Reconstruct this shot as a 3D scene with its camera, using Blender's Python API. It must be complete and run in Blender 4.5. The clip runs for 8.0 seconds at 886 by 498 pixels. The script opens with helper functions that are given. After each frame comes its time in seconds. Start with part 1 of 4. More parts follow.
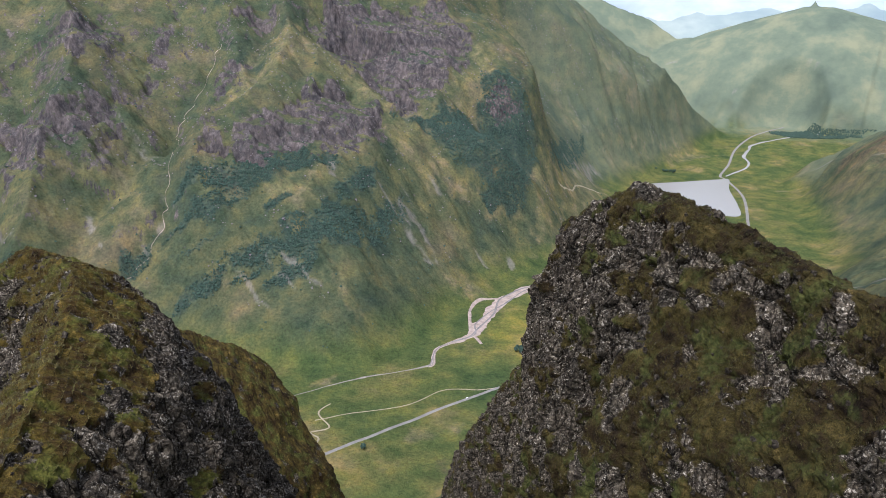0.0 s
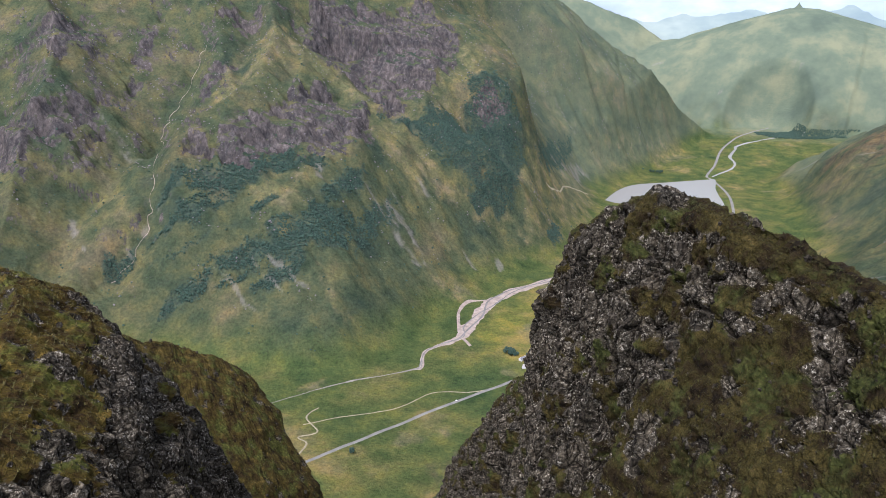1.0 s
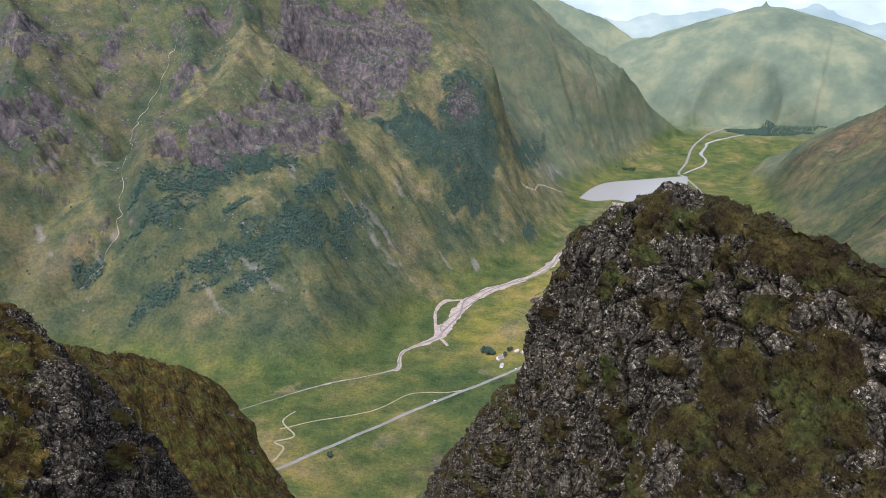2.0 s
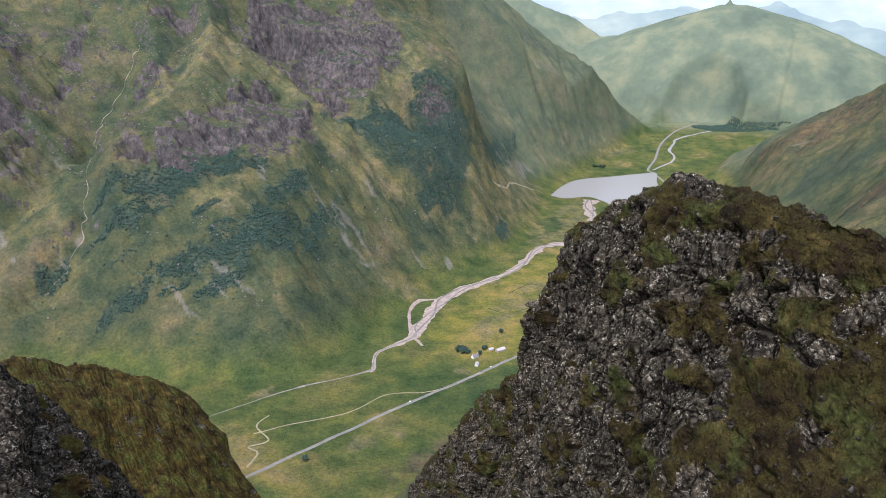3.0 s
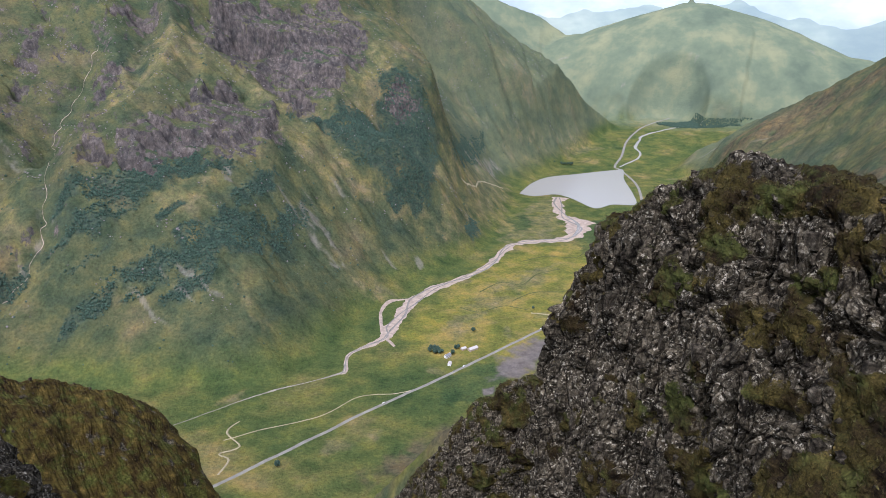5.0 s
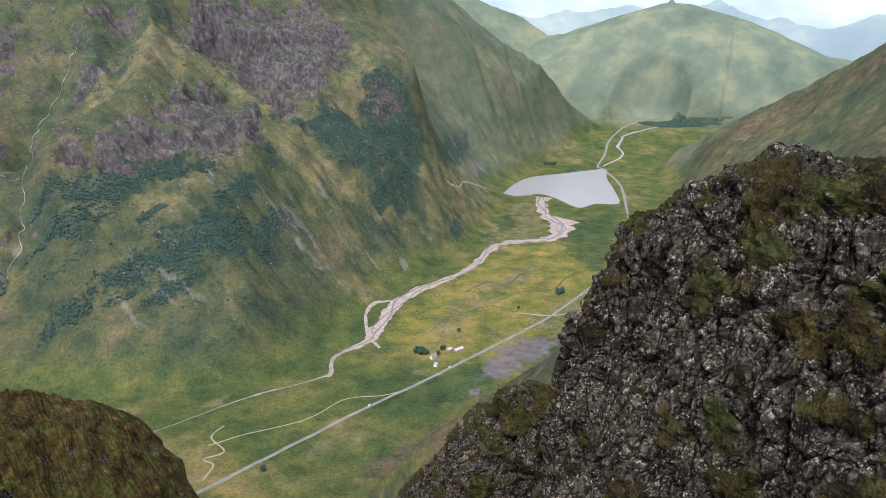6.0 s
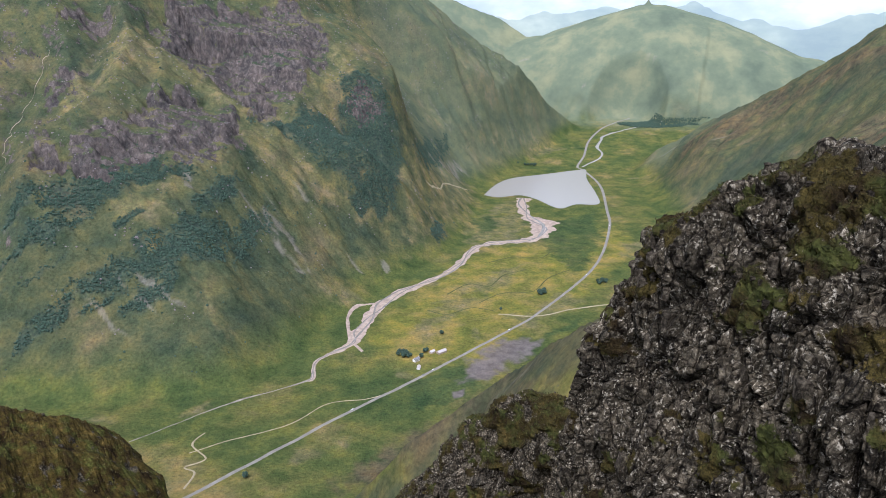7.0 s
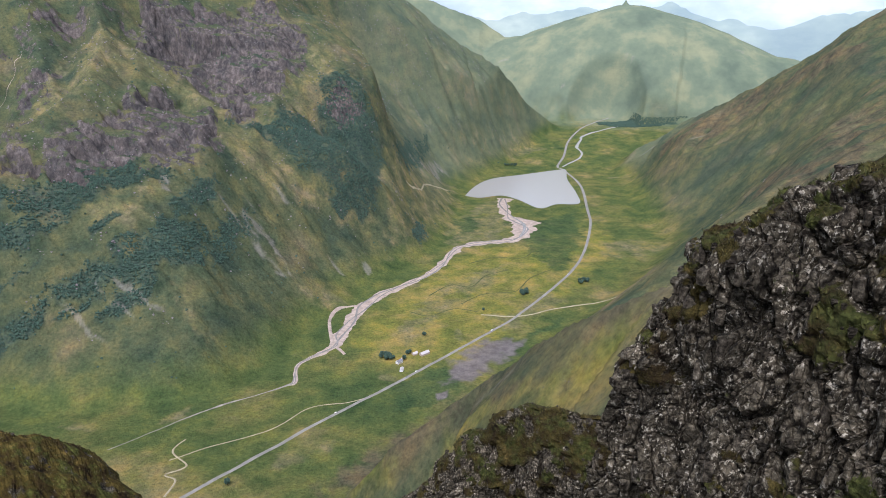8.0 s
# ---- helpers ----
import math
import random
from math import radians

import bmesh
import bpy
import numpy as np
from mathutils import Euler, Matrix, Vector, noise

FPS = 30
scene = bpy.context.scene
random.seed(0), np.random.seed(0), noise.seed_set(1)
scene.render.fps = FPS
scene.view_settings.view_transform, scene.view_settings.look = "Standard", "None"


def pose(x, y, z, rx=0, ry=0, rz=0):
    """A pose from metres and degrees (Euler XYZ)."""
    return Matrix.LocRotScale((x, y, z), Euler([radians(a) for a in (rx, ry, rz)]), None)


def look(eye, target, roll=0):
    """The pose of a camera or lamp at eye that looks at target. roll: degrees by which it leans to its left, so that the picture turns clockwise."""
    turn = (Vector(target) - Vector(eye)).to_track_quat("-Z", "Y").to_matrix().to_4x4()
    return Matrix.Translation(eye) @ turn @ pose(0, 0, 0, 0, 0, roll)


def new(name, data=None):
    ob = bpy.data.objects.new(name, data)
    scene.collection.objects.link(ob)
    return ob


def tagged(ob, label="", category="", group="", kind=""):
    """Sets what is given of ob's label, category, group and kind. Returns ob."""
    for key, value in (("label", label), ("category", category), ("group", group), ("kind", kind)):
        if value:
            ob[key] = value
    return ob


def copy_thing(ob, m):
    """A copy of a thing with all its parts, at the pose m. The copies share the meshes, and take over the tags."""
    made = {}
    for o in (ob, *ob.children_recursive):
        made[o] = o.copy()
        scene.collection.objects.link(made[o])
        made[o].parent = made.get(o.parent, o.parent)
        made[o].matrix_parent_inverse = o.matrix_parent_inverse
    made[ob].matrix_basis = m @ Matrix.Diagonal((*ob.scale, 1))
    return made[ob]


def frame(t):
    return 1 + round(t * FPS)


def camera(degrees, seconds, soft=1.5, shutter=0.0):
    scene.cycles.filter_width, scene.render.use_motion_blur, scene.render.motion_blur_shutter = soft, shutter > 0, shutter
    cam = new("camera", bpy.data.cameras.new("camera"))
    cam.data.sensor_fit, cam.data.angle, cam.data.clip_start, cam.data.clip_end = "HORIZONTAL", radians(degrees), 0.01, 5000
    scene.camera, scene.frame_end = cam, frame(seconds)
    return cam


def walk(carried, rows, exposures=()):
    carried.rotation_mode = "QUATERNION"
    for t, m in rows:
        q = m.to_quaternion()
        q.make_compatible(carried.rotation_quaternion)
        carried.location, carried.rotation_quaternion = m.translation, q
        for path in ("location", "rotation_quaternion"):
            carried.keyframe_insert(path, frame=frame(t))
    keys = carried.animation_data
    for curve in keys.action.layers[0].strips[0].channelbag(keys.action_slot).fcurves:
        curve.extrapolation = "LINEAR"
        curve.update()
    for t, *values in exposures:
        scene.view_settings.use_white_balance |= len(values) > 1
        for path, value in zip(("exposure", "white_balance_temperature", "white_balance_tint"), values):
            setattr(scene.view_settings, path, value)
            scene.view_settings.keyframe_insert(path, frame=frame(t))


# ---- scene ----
cam = camera(64.78, 8.0, soft=0.9)
PATH = [
    (0.0, pose(-0.365, -0.594, 786.492, 69.540, 0, -7.616) @ pose(0, 0, 0, 0, 0, 0.136)),
    (0.5, pose(-0.131, 3.428, 785.581, 69.602, 0, -8.089) @ pose(0, 0, 0, 0, 0, 0.161)),
    (1.0, pose(0.087, 7.349, 784.628, 69.655, 0, -8.671) @ pose(0, 0, 0, 0, 0, 0.184)),
    (1.5, pose(0.223, 10.678, 783.765, 69.652, 0, -9.627) @ pose(0, 0, 0, 0, 0, 0.172)),
    (3.0, pose(0.147, 19.266, 781.069, 69.562, 0, -13.222) @ pose(0, 0, 0, 0, 0, 0.026)),
    (3.5, pose(0.005, 21.509, 780.134, 69.540, 0, -14.111) @ pose(0, 0, 0, 0, 0, 0.027)),
    (4.0, pose(-0.255, 23.606, 779.355, 69.534, 0, -14.663) @ pose(0, 0, 0, 0, 0, 0.008)),
    (5.5, pose(-1.240, 29.124, 777.591, 69.526, 0, -16.610) @ pose(0, 0, 0, 0, 0, -0.056)),
    (6.0, pose(-1.499, 31.133, 777.019, 69.569, 0, -17.303) @ pose(0, 0, 0, 0, 0, -0.094)),
    (6.5, pose(-1.655, 33.213, 776.493, 69.644, 0, -18.026) @ pose(0, 0, 0, 0, 0, -0.115)),
    (7.0, pose(-1.786, 35.607, 775.954, 69.714, 0, -18.965) @ pose(0, 0, 0, 0, 0, -0.172)),
    (7.5, pose(-1.812, 38.130, 775.458, 69.753, 0, -19.743) @ pose(0, 0, 0, 0, 0, -0.182)),
    (8.0, pose(-1.766, 41.237, 774.911, 69.769, 0, -20.625) @ pose(0, 0, 0, 0, 0, -0.202)),
]
walk(cam, PATH, exposures=[(0.0, 0.83, 5600, 20), (8.0, 0.80, 5620, 18)])

# ---- daylight ----
SUN_ELEVATION, SUN_AZIMUTH = radians(56), radians(-142)  # azimuth clockwise from +y
world = bpy.data.worlds.new("hazy_sky")
scene.world = world
world.use_nodes = True
sky = world.node_tree.nodes.new("ShaderNodeTexSky")
sky.sky_type, sky.sun_disc = "NISHITA", False
sky.sun_elevation, sky.sun_rotation = SUN_ELEVATION, SUN_AZIMUTH
sky.air_density, sky.dust_density, sky.ozone_density = 1.0, 2.0, 1.5
# thin cloud takes half of the blue out of the sky
grey = world.node_tree.nodes.new("ShaderNodeHueSaturation")
grey.inputs["Saturation"].default_value = 0.4
world.node_tree.links.new(sky.outputs[0], grey.inputs["Color"])
world.node_tree.links.new(grey.outputs[0], world.node_tree.nodes["Background"].inputs[0])
world.node_tree.nodes["Background"].inputs[1].default_value = 0.152
sun = new("sun", bpy.data.lights.new("sun", "SUN"))
sun.data.energy, sun.data.angle, sun.data.color = 1.9, radians(16), (1.0, 0.96, 0.90)
sun_way = Vector((math.sin(SUN_AZIMUTH) * math.cos(SUN_ELEVATION), math.cos(SUN_AZIMUTH) * math.cos(SUN_ELEVATION), math.sin(SUN_ELEVATION)))
sun.matrix_world = look(sun_way * 3000, (0, 0, 0))


# ---- noise on arrays ----
rng = np.random.default_rng(7)
PERM = np.tile(rng.permutation(256), 4)
GRAD = rng.normal(size=(256, 3))
GRAD /= np.linalg.norm(GRAD, axis=1, keepdims=True)
CELL = 0.15 + 0.7 * rng.random((256, 4))


def perlin(p):
    """Gradient noise at points (n, 3), about -1 to 1."""
    q = np.floor(p).astype(int)
    f = p - q
    q &= 255
    w = f * f * f * (f * (f * 6 - 15) + 10)
    out = np.zeros(len(p))
    for dx in (0, 1):
        hx = PERM[q[:, 0] + dx]
        wx = w[:, 0] if dx else 1 - w[:, 0]
        for dy in (0, 1):
            hy = PERM[hx + q[:, 1] + dy]
            wy = w[:, 1] if dy else 1 - w[:, 1]
            for dz in (0, 1):
                g = GRAD[PERM[hy + q[:, 2] + dz]]
                wz = w[:, 2] if dz else 1 - w[:, 2]
                out += ((f[:, 0] - dx) * g[:, 0] + (f[:, 1] - dy) * g[:, 1] + (f[:, 2] - dz) * g[:, 2]) * wx * wy * wz
    return out * 1.6


def fbm(p, octaves=4, gain=0.5):
    out, amp = np.zeros(len(p)), 1.0
    for i in range(octaves):
        out += amp * perlin(p * 2.03 ** i + 17.3 * i)
        amp *= gain
    return out


def cells(p):
    """Cellular noise: the gap between the two nearest seeds, a random number and a random slope of the nearest cell."""
    q = np.floor(p - 0.5).astype(int)
    f1, f2, who, slant = np.full(len(p), 9.0), np.full(len(p), 9.0), np.zeros(len(p)), np.zeros(len(p))
    for dx in (0, 1):
        for dy in (0, 1):
            for dz in (0, 1):
                c = q + (dx, dy, dz)
                h = PERM[PERM[PERM[c[:, 0] & 255] + (c[:, 1] & 255)] + (c[:, 2] & 255)]
                r = CELL[h]
                v = p - c - r[:, :3]
                d = np.sqrt((v ** 2).sum(1))
                near = d < f1
                f2 = np.where(near, f1, np.minimum(f2, d))
                who = np.where(near, r[:, 3], who)
                slant = np.where(near, (v * GRAD[h]).sum(1), slant)
                f1 = np.where(near, d, f1)
    return f2 - f1, who, slant


def flat(x, y, scale, seed=0.0):
    return np.stack([x / scale, y / scale, np.full_like(x, seed)], -1)


def smax(a, b, k):
    return 0.5 * (a + b + np.sqrt((a - b) ** 2 + k * k))


def step(a, b, v):
    t = np.clip((v - a) / (b - a), 0, 1)
    return t * t * (3 - 2 * t)


# ---- the lie of the land ----
def floor_height(x, y):
    return np.interp(0.6 * x + 0.8 * y, [600, 918, 1136, 1324, 1670, 2500, 2600, 3264, 3700, 4200, 6000], [85, 48, 30, 25, 18, 2, 0, 0, 40, 85, 120])


def near_line(x, y, nodes):
    """Distance to a crest line in plan, and the crest's height at the nearest place."""
    best, height = np.full(x.shape, 1e9), np.zeros(x.shape)
    for (ax, ay, az), (bx, by, bz) in zip(nodes[:-1], nodes[1:]):
        vx, vy = bx - ax, by - ay
        t = np.clip(((x - ax) * vx + (y - ay) * vy) / (vx * vx + vy * vy), 0, 1)
        d = np.hypot(x - ax - t * vx, y - ay - t * vy)
        # the lowest roof is the nearer one in height as well as in plan
        closer = d < best
        best, height = np.where(closer, d, best), np.where(closer, az + t * (bz - az), height)
    return best, height


# the middle of the glen floor: x, y and half its width
GLEN = [(-1500, 900, 230), (-500, 1130, 230), (-60, 1040, 225), (150, 1130, 190), (390, 1380, 230), (540, 1500, 250), (845, 1720, 290), (1150, 2010, 340), (1320, 2410, 300), (1640, 2850, 200), (2000, 3180, 190), (2200, 3360, 150)]
# crest lines of the mountains: nodes, steepness near the crest, steepness far below it
CRESTS = [
    ([(-1900, 2300, 820), (-933, 2500, 930), (-500, 2700, 940), (230, 2900, 985), (368, 2696, 750), (502, 2593, 617), (621, 2443, 470), (649, 2353, 346), (645, 2230, 190)], 1.05, 0.85),
    ([(230, 2900, 985), (-189, 2450, 860), (-172, 2265, 692), (-98, 2199, 618), (21, 2151, 540), (78, 2090, 500), (204, 2080, 436), (366, 2055, 325), (520, 2030, 210), (617, 1985, 90)], 1.0, 0.9),
    ([(-172, 2265, 690), (-199, 2062, 584), (-300, 1905, 508), (-375, 1860, 476)], 0.7, 0.7),
    ([(-98, 2199, 612), (-100, 1990, 530), (20, 1996, 484)], 0.75, 0.7),
    ([(-933, 2500, 930), (-735, 2126, 728), (-716, 1963, 595), (-745, 1747, 436), (-729, 1613, 310), (-736, 1510, 240)], 0.9, 0.75),
    ([(-1900, 2300, 820), (-1350, 2000, 640), (-1150, 1500, 280)], 0.8, 0.7),
    ([(230, 2950, 985), (520, 3150, 960), (780, 3290, 930), (1073, 3353, 735), (1343, 3362, 538), (1598, 3303, 389), (1874, 3212, 252), (2030, 3150, 160)], 0.75, 0.68),
    ([(855, 3260, 830), (953, 3129, 524), (1159, 3004, 284), (1246, 2805, 120)], 0.75, 0.68),
    # hills beyond the lake
    ([(2660, 3984, 640), (2700, 3960, 728), (2740, 3936, 640)], 1.0, 1.0),
    ([(1175, 4592, 861), (1595, 4515, 728), (1900, 4440, 610), (2087, 4383, 480)], 0.95, 0.85),
    # the ridge on this side of the glen
    ([(1500, 0, 880), (2300, 1100, 900), (2232, 1811, 730), (2196, 2009, 573), (2080, 2270, 384), (2055, 2558, 226), (1958, 2697, 100)], 0.62, 0.60),
    ([(1500, 0, 880), (1750, 900, 780), (1821, 1444, 565), (1828, 1745, 411), (1787, 2063, 253), (1700, 2265, 120)], 0.55, 0.55),
    ([(1500, 0, 880), (700, 150, 800), (330, 330, 640), (316, 428, 572), (293, 470, 534), (271, 530, 481), (248, 587, 417), (168, 637, 330), (124, 669, 258), (40, 740, 120)], 0.85, 0.85),
    ([(1500, 0, 880), (600, -200, 820), (60, -300, 760), (36, 20, 735), (28, 60, 725), (40, 108, 690), (30, 150, 640), (32, 190, 585), (60, 300, 450)], 1.4, 1.0),
    ([(60, -300, 760), (-50, -60, 740), (-28, 50, 725), (-38, 90, 715), (-60, 160, 685), (-26, 178, 650), (-16, 200, 590), (0, 300, 430)], 1.4, 1.0),
    ([(60, -300, 760), (-600, -500, 800), (-1700, -400, 850)], 0.8, 0.7),
]
GULLIES = [(30, 22, [(868, 3257, 0), (967, 3177, 0), (1077, 3088, 0), (1170, 3000, 0)]), (24, 16, [(954, 3233, 0), (1053, 3149, 0), (1155, 3081, 0)]), (38, 36, [(137, 2347, 0), (183, 2314, 0), (293, 2272, 0), (419, 2212, 0), (547, 2152, 0)])]
STREAM = [(-366, 2211, 0), (-391, 2164, 0), (-420, 2080, 0), (-451, 2020, 0), (-471, 1992, 0), (-471, 1965, 0), (-452, 1785, 0), (-442, 1676, 0), (-448, 1627, 0), (-488, 1580, 0), (-532, 1545, 0)]
# what covers the slopes: kind of ground and the corners of the patch in plan
PATCHES = []
PATCHES.append(("cliff", [(-118, 2353), (-36, 2433), (340, 2620), (447, 2501), (427, 2425), (339, 2322), (251, 2211), (143, 2072), (75, 2216), (-26, 2221), (-76, 2285)]))
PATCHES.append(("cliff", [(-307, 1830), (-274, 1866), (-178, 1925), (-120, 2011), (-27, 2100), (54, 2097), (108, 2051), (94, 1961), (44, 1891), (-32, 1824), (-90, 1817), (-175, 1810), (-213, 1749), (-282, 1749), (-305, 1784)]))
PATCHES.append(("cliff", [(-377, 1768), (-375, 1854), (-369, 2072), (-349, 2136), (-284, 2140), (-292, 2086), (-342, 2057), (-348, 1831), (-306, 1812), (-307, 1778), (-363, 1763)]))
PATCHES.append(("cliff", [(-779, 2100), (-702, 2244), (-649, 2215), (-640, 2089), (-726, 2003)]))
PATCHES.append(("cliff", [(-854, 1933), (-751, 1869), (-627, 1946), (-608, 2020), (-590, 2008), (-622, 1904), (-656, 1829), (-732, 1792), (-739, 1709), (-830, 1729), (-887, 1911)]))
PATCHES.append(("cliff", [(-619, 1836), (-610, 1905), (-578, 1939), (-577, 1902), (-608, 1849), (-609, 1794), (-631, 1758), (-622, 1803)]))
PATCHES.append(("cliff", [(-355, 2283), (-281, 2367), (-158, 2337), (-117, 2412), (-228, 2287), (-267, 2259), (-293, 2303), (-355, 2256)]))
PATCHES.append(("cliff", [(452, 2319), (518, 2316), (551, 2290), (577, 2266), (512, 2224), (445, 2252)]))
PATCHES.append(("cliff", [(-561, 2226), (-504, 2305), (-501, 2251), (-522, 2142), (-546, 2016), (-567, 1995), (-551, 2115)]))
PATCHES.append(("wood", [(437, 2343), (525, 2351), (565, 2311), (604, 2281), (593, 2219), (539, 2041), (467, 1998), (378, 1995), (307, 2037), (423, 2255)]))
PATCHES.append(("wood", [(-390, 1699), (-380, 1730), (-282, 1746), (-175, 1800), (-90, 1814), (-25, 1816), (-62, 1791), (-145, 1745), (-225, 1702), (-278, 1686), (-342, 1680)]))
PATCHES.append(("wood", [(-49, 1718), (25, 1812), (72, 1855), (51, 1774), (-8, 1716)]))
PATCHES.append(("wood", [(-429, 1604), (-389, 1626), (-303, 1673), (-232, 1693), (-296, 1656), (-349, 1610), (-407, 1599)]))
PATCHES.append(("wood", [(-325, 1529), (-258, 1564), (-169, 1591), (-90, 1648), (-35, 1726), (-34, 1682), (27, 1714), (-10, 1572), (-91, 1534), (-168, 1538), (-256, 1532)]))
PATCHES.append(("wood", [(-210, 1478), (-168, 1529), (-84, 1535), (-110, 1502), (-152, 1485)]))
PATCHES.append(("wood", [(-406, 1453), (-379, 1496), (-330, 1509), (-287, 1527), (-310, 1487), (-354, 1459)]))
PATCHES.append(("wood", [(-539, 1554), (-533, 1591), (-477, 1601), (-448, 1619), (-480, 1575), (-513, 1558)]))
PATCHES.append(("wood", [(-435, 1666), (-419, 1692), (-388, 1723), (-389, 1685), (-416, 1663)]))
PATCHES.append(("wood", [(142, 2062), (264, 2167), (418, 2224), (510, 2213), (601, 2265), (590, 2177), (542, 2028), (495, 1974), (426, 1971), (326, 1994), (232, 2044)]))
PATCHES.append(("wood", [(677, 2257), (784, 2554), (980, 2848), (976, 2814), (829, 2540)]))
PATCHES.append(("wood", [(-292, 1490), (-243, 1512), (-206, 1523), (-242, 1489)]))
PATCHES.append(("wood", [(-435, 1555), (-371, 1559), (-297, 1591), (-364, 1552)]))
PATCHES.append(("wood", [(-210, 1654), (-170, 1672), (-143, 1671), (-209, 1629)]))
PATCHES.append(("wood", [(-182, 1608), (-117, 1639), (-169, 1594)]))
PATCHES.append(("wood", [(17, 1667), (95, 1776), (145, 1831), (88, 1686), (28, 1606)]))
PATCHES.append(("wood", [(512, 2283), (572, 2298), (600, 2281), (543, 2239)]))
PATCHES.append(("wood", [(632, 1989), (676, 2078), (718, 2115), (663, 1996)]))
PATCHES.append(("wood", [(372, 1958), (410, 1980), (443, 1963), (394, 1934)]))
# on the spur and shelf crests these patches also paint in sunlight
PATCHES.append(("straw_and_sun", [(-134, 2295), (-67, 2267), (58, 2197), (142, 2063), (236, 2013), (347, 1961), (526, 1976), (458, 1947), (281, 1913), (151, 1898), (109, 1947), (37, 2090), (-26, 2145)]))
PATCHES.append(("straw_and_sun", [(-315, 2133), (-225, 2237), (-126, 2306), (-82, 2184), (-182, 2072), (-277, 1911), (-324, 1974)]))
PATCHES.append(("straw_and_sun", [(287, 2142), (330, 2260), (400, 2290), (427, 2256), (339, 2172)]))
PATCHES.append(("straw_and_sun", [(433, 2414), (466, 2460), (503, 2392), (471, 2343), (334, 2287), (168, 2073), (294, 2262)]))
PATCHES.append(("straw_and_sun", [(-212, 1691), (-171, 1720), (-76, 1762), (-90, 1700), (-143, 1650), (-197, 1665)]))
PATCHES.append(("straw_and_sun", [(596, 2158), (802, 2513), (1057, 2685), (863, 2270), (611, 1942), (534, 1967), (627, 2122)]))
PATCHES.append(("straw_and_sun", [(228, 1695), (268, 1708), (342, 1671), (302, 1633), (254, 1638)]))
PATCHES.append(("straw_and_sun", [(-50, 1548), (-26, 1464), (17, 1432), (-16, 1412), (-42, 1453)]))
PATCHES.append(("straw_and_sun", [(651, 2365), (908, 2895), (1064, 2890), (973, 2844), (834, 2760)]))
PATCHES.append(("straw_and_sun", [(998, 2840), (1586, 3201), (1807, 3132), (1646, 3128), (1184, 2915)]))
PATCHES.append(("straw_and_sun", [(-554, 1789), (-423, 1570), (-466, 1596), (-585, 1756)]))
PATCHES.append(("rubble", [(112, 1803), (137, 1833), (178, 1781), (213, 1696), (188, 1673), (150, 1730)]))
PATCHES.append(("rubble", [(-634, 1679), (-617, 1682), (-570, 1586), (-588, 1596)]))
PATCHES.append(("rubble", [(-605, 1945), (-560, 1916), (-494, 1839), (-513, 1856), (-574, 1904)]))
PATCHES.append(("rubble", [(-625, 1747), (-578, 1744), (-586, 1743), (-633, 1743)]))
PATCHES.append(("rubble", [(332, 1816), (354, 1828), (372, 1779), (354, 1770)]))
PATCHES.append(("rubble", [(422, 1854), (452, 1872), (454, 1802), (435, 1791)]))
PATCHES.append(("rubble", [(203, 1935), (233, 1918), (262, 1894), (238, 1894)]))
PATCHES.append(("rubble", [(-62, 1802), (-47, 1804), (-46, 1719), (-60, 1718)]))
PATCHES.append(("rubble", [(-482, 1709), (-432, 1664), (-448, 1617), (-477, 1592), (-487, 1605), (-455, 1629)]))
PATCHES.append(("rubble", [(806, 2529), (1002, 2755), (1039, 2707), (880, 2535)]))
PATCHES.append(("meadow", [(305, 1463), (387, 1567), (623, 1813), (841, 1945), (1053, 1926), (1327, 2021), (1244, 1794), (920, 1523), (711, 1377), (519, 1268), (408, 1282), (313, 1343)]))
PATCHES.append(("straw_and_sun", [(760, 2034), (853, 2220), (1050, 2423), (1177, 2461), (1060, 2193), (1039, 2060), (898, 1983), (791, 1964)]))
PATCHES.append(("straw_and_sun", [(72, 1054), (111, 1061), (178, 1062), (167, 1032), (112, 1014), (67, 1011)]))
PATCHES.append(("straw_and_sun", [(215, 1671), (273, 1687), (305, 1647), (273, 1627), (223, 1647)]))
PATCHES.append(("straw_and_sun", [(-100, 1231), (-46, 1276), (-52, 1237), (-105, 1211)]))
PATCHES.append(("straw_and_sun", [(1225, 1862), (1363, 1841), (1414, 1737), (1264, 1702), (1183, 1733)]))
PATCHES.append(("straw_and_sun", [(655, 1449), (848, 1547), (886, 1492), (660, 1363)]))
PATCHES.append(("straw_and_sun", [(420, 1485), (651, 1706), (868, 1796), (770, 1665), (544, 1508), (418, 1392)]))
PATCHES.append(("shingle", [(489, 1293), (575, 1335), (677, 1325), (635, 1268), (555, 1229), (499, 1191), (445, 1180), (461, 1237)]))
PATCHES.append(("shingle", [(404, 1166), (434, 1167), (419, 1144), (398, 1144)]))
PATCHES.append(("heather", [(124, 926), (211, 991), (285, 1044), (386, 1087), (240, 582), (253, 525), (270, 482), (293, 456), (288, 444), (259, 462), (235, 511), (225, 587), (198, 597), (163, 619), (131, 645)]))
PATCHES.append(("heather", [(2004, 2329), (2102, 2155), (2009, 1622), (1949, 1791), (1969, 2055), (1826, 2135), (1865, 2483), (1913, 2443)]))
PATCHES.append(("heather", [(1592, 1627), (1248, 1151), (1334, 1043), (1215, 944), (1113, 998), (1265, 1294)]))
PATCHES.append(("heather", [(1472, 1330), (1592, 1255), (1379, 1081), (1303, 1148)]))
PATCHES.append(("lush", [(213, 588), (227, 540), (243, 496), (256, 457), (285, 439), (299, 418), (265, 376), (236, 357), (235, 418), (227, 495), (204, 524)]))
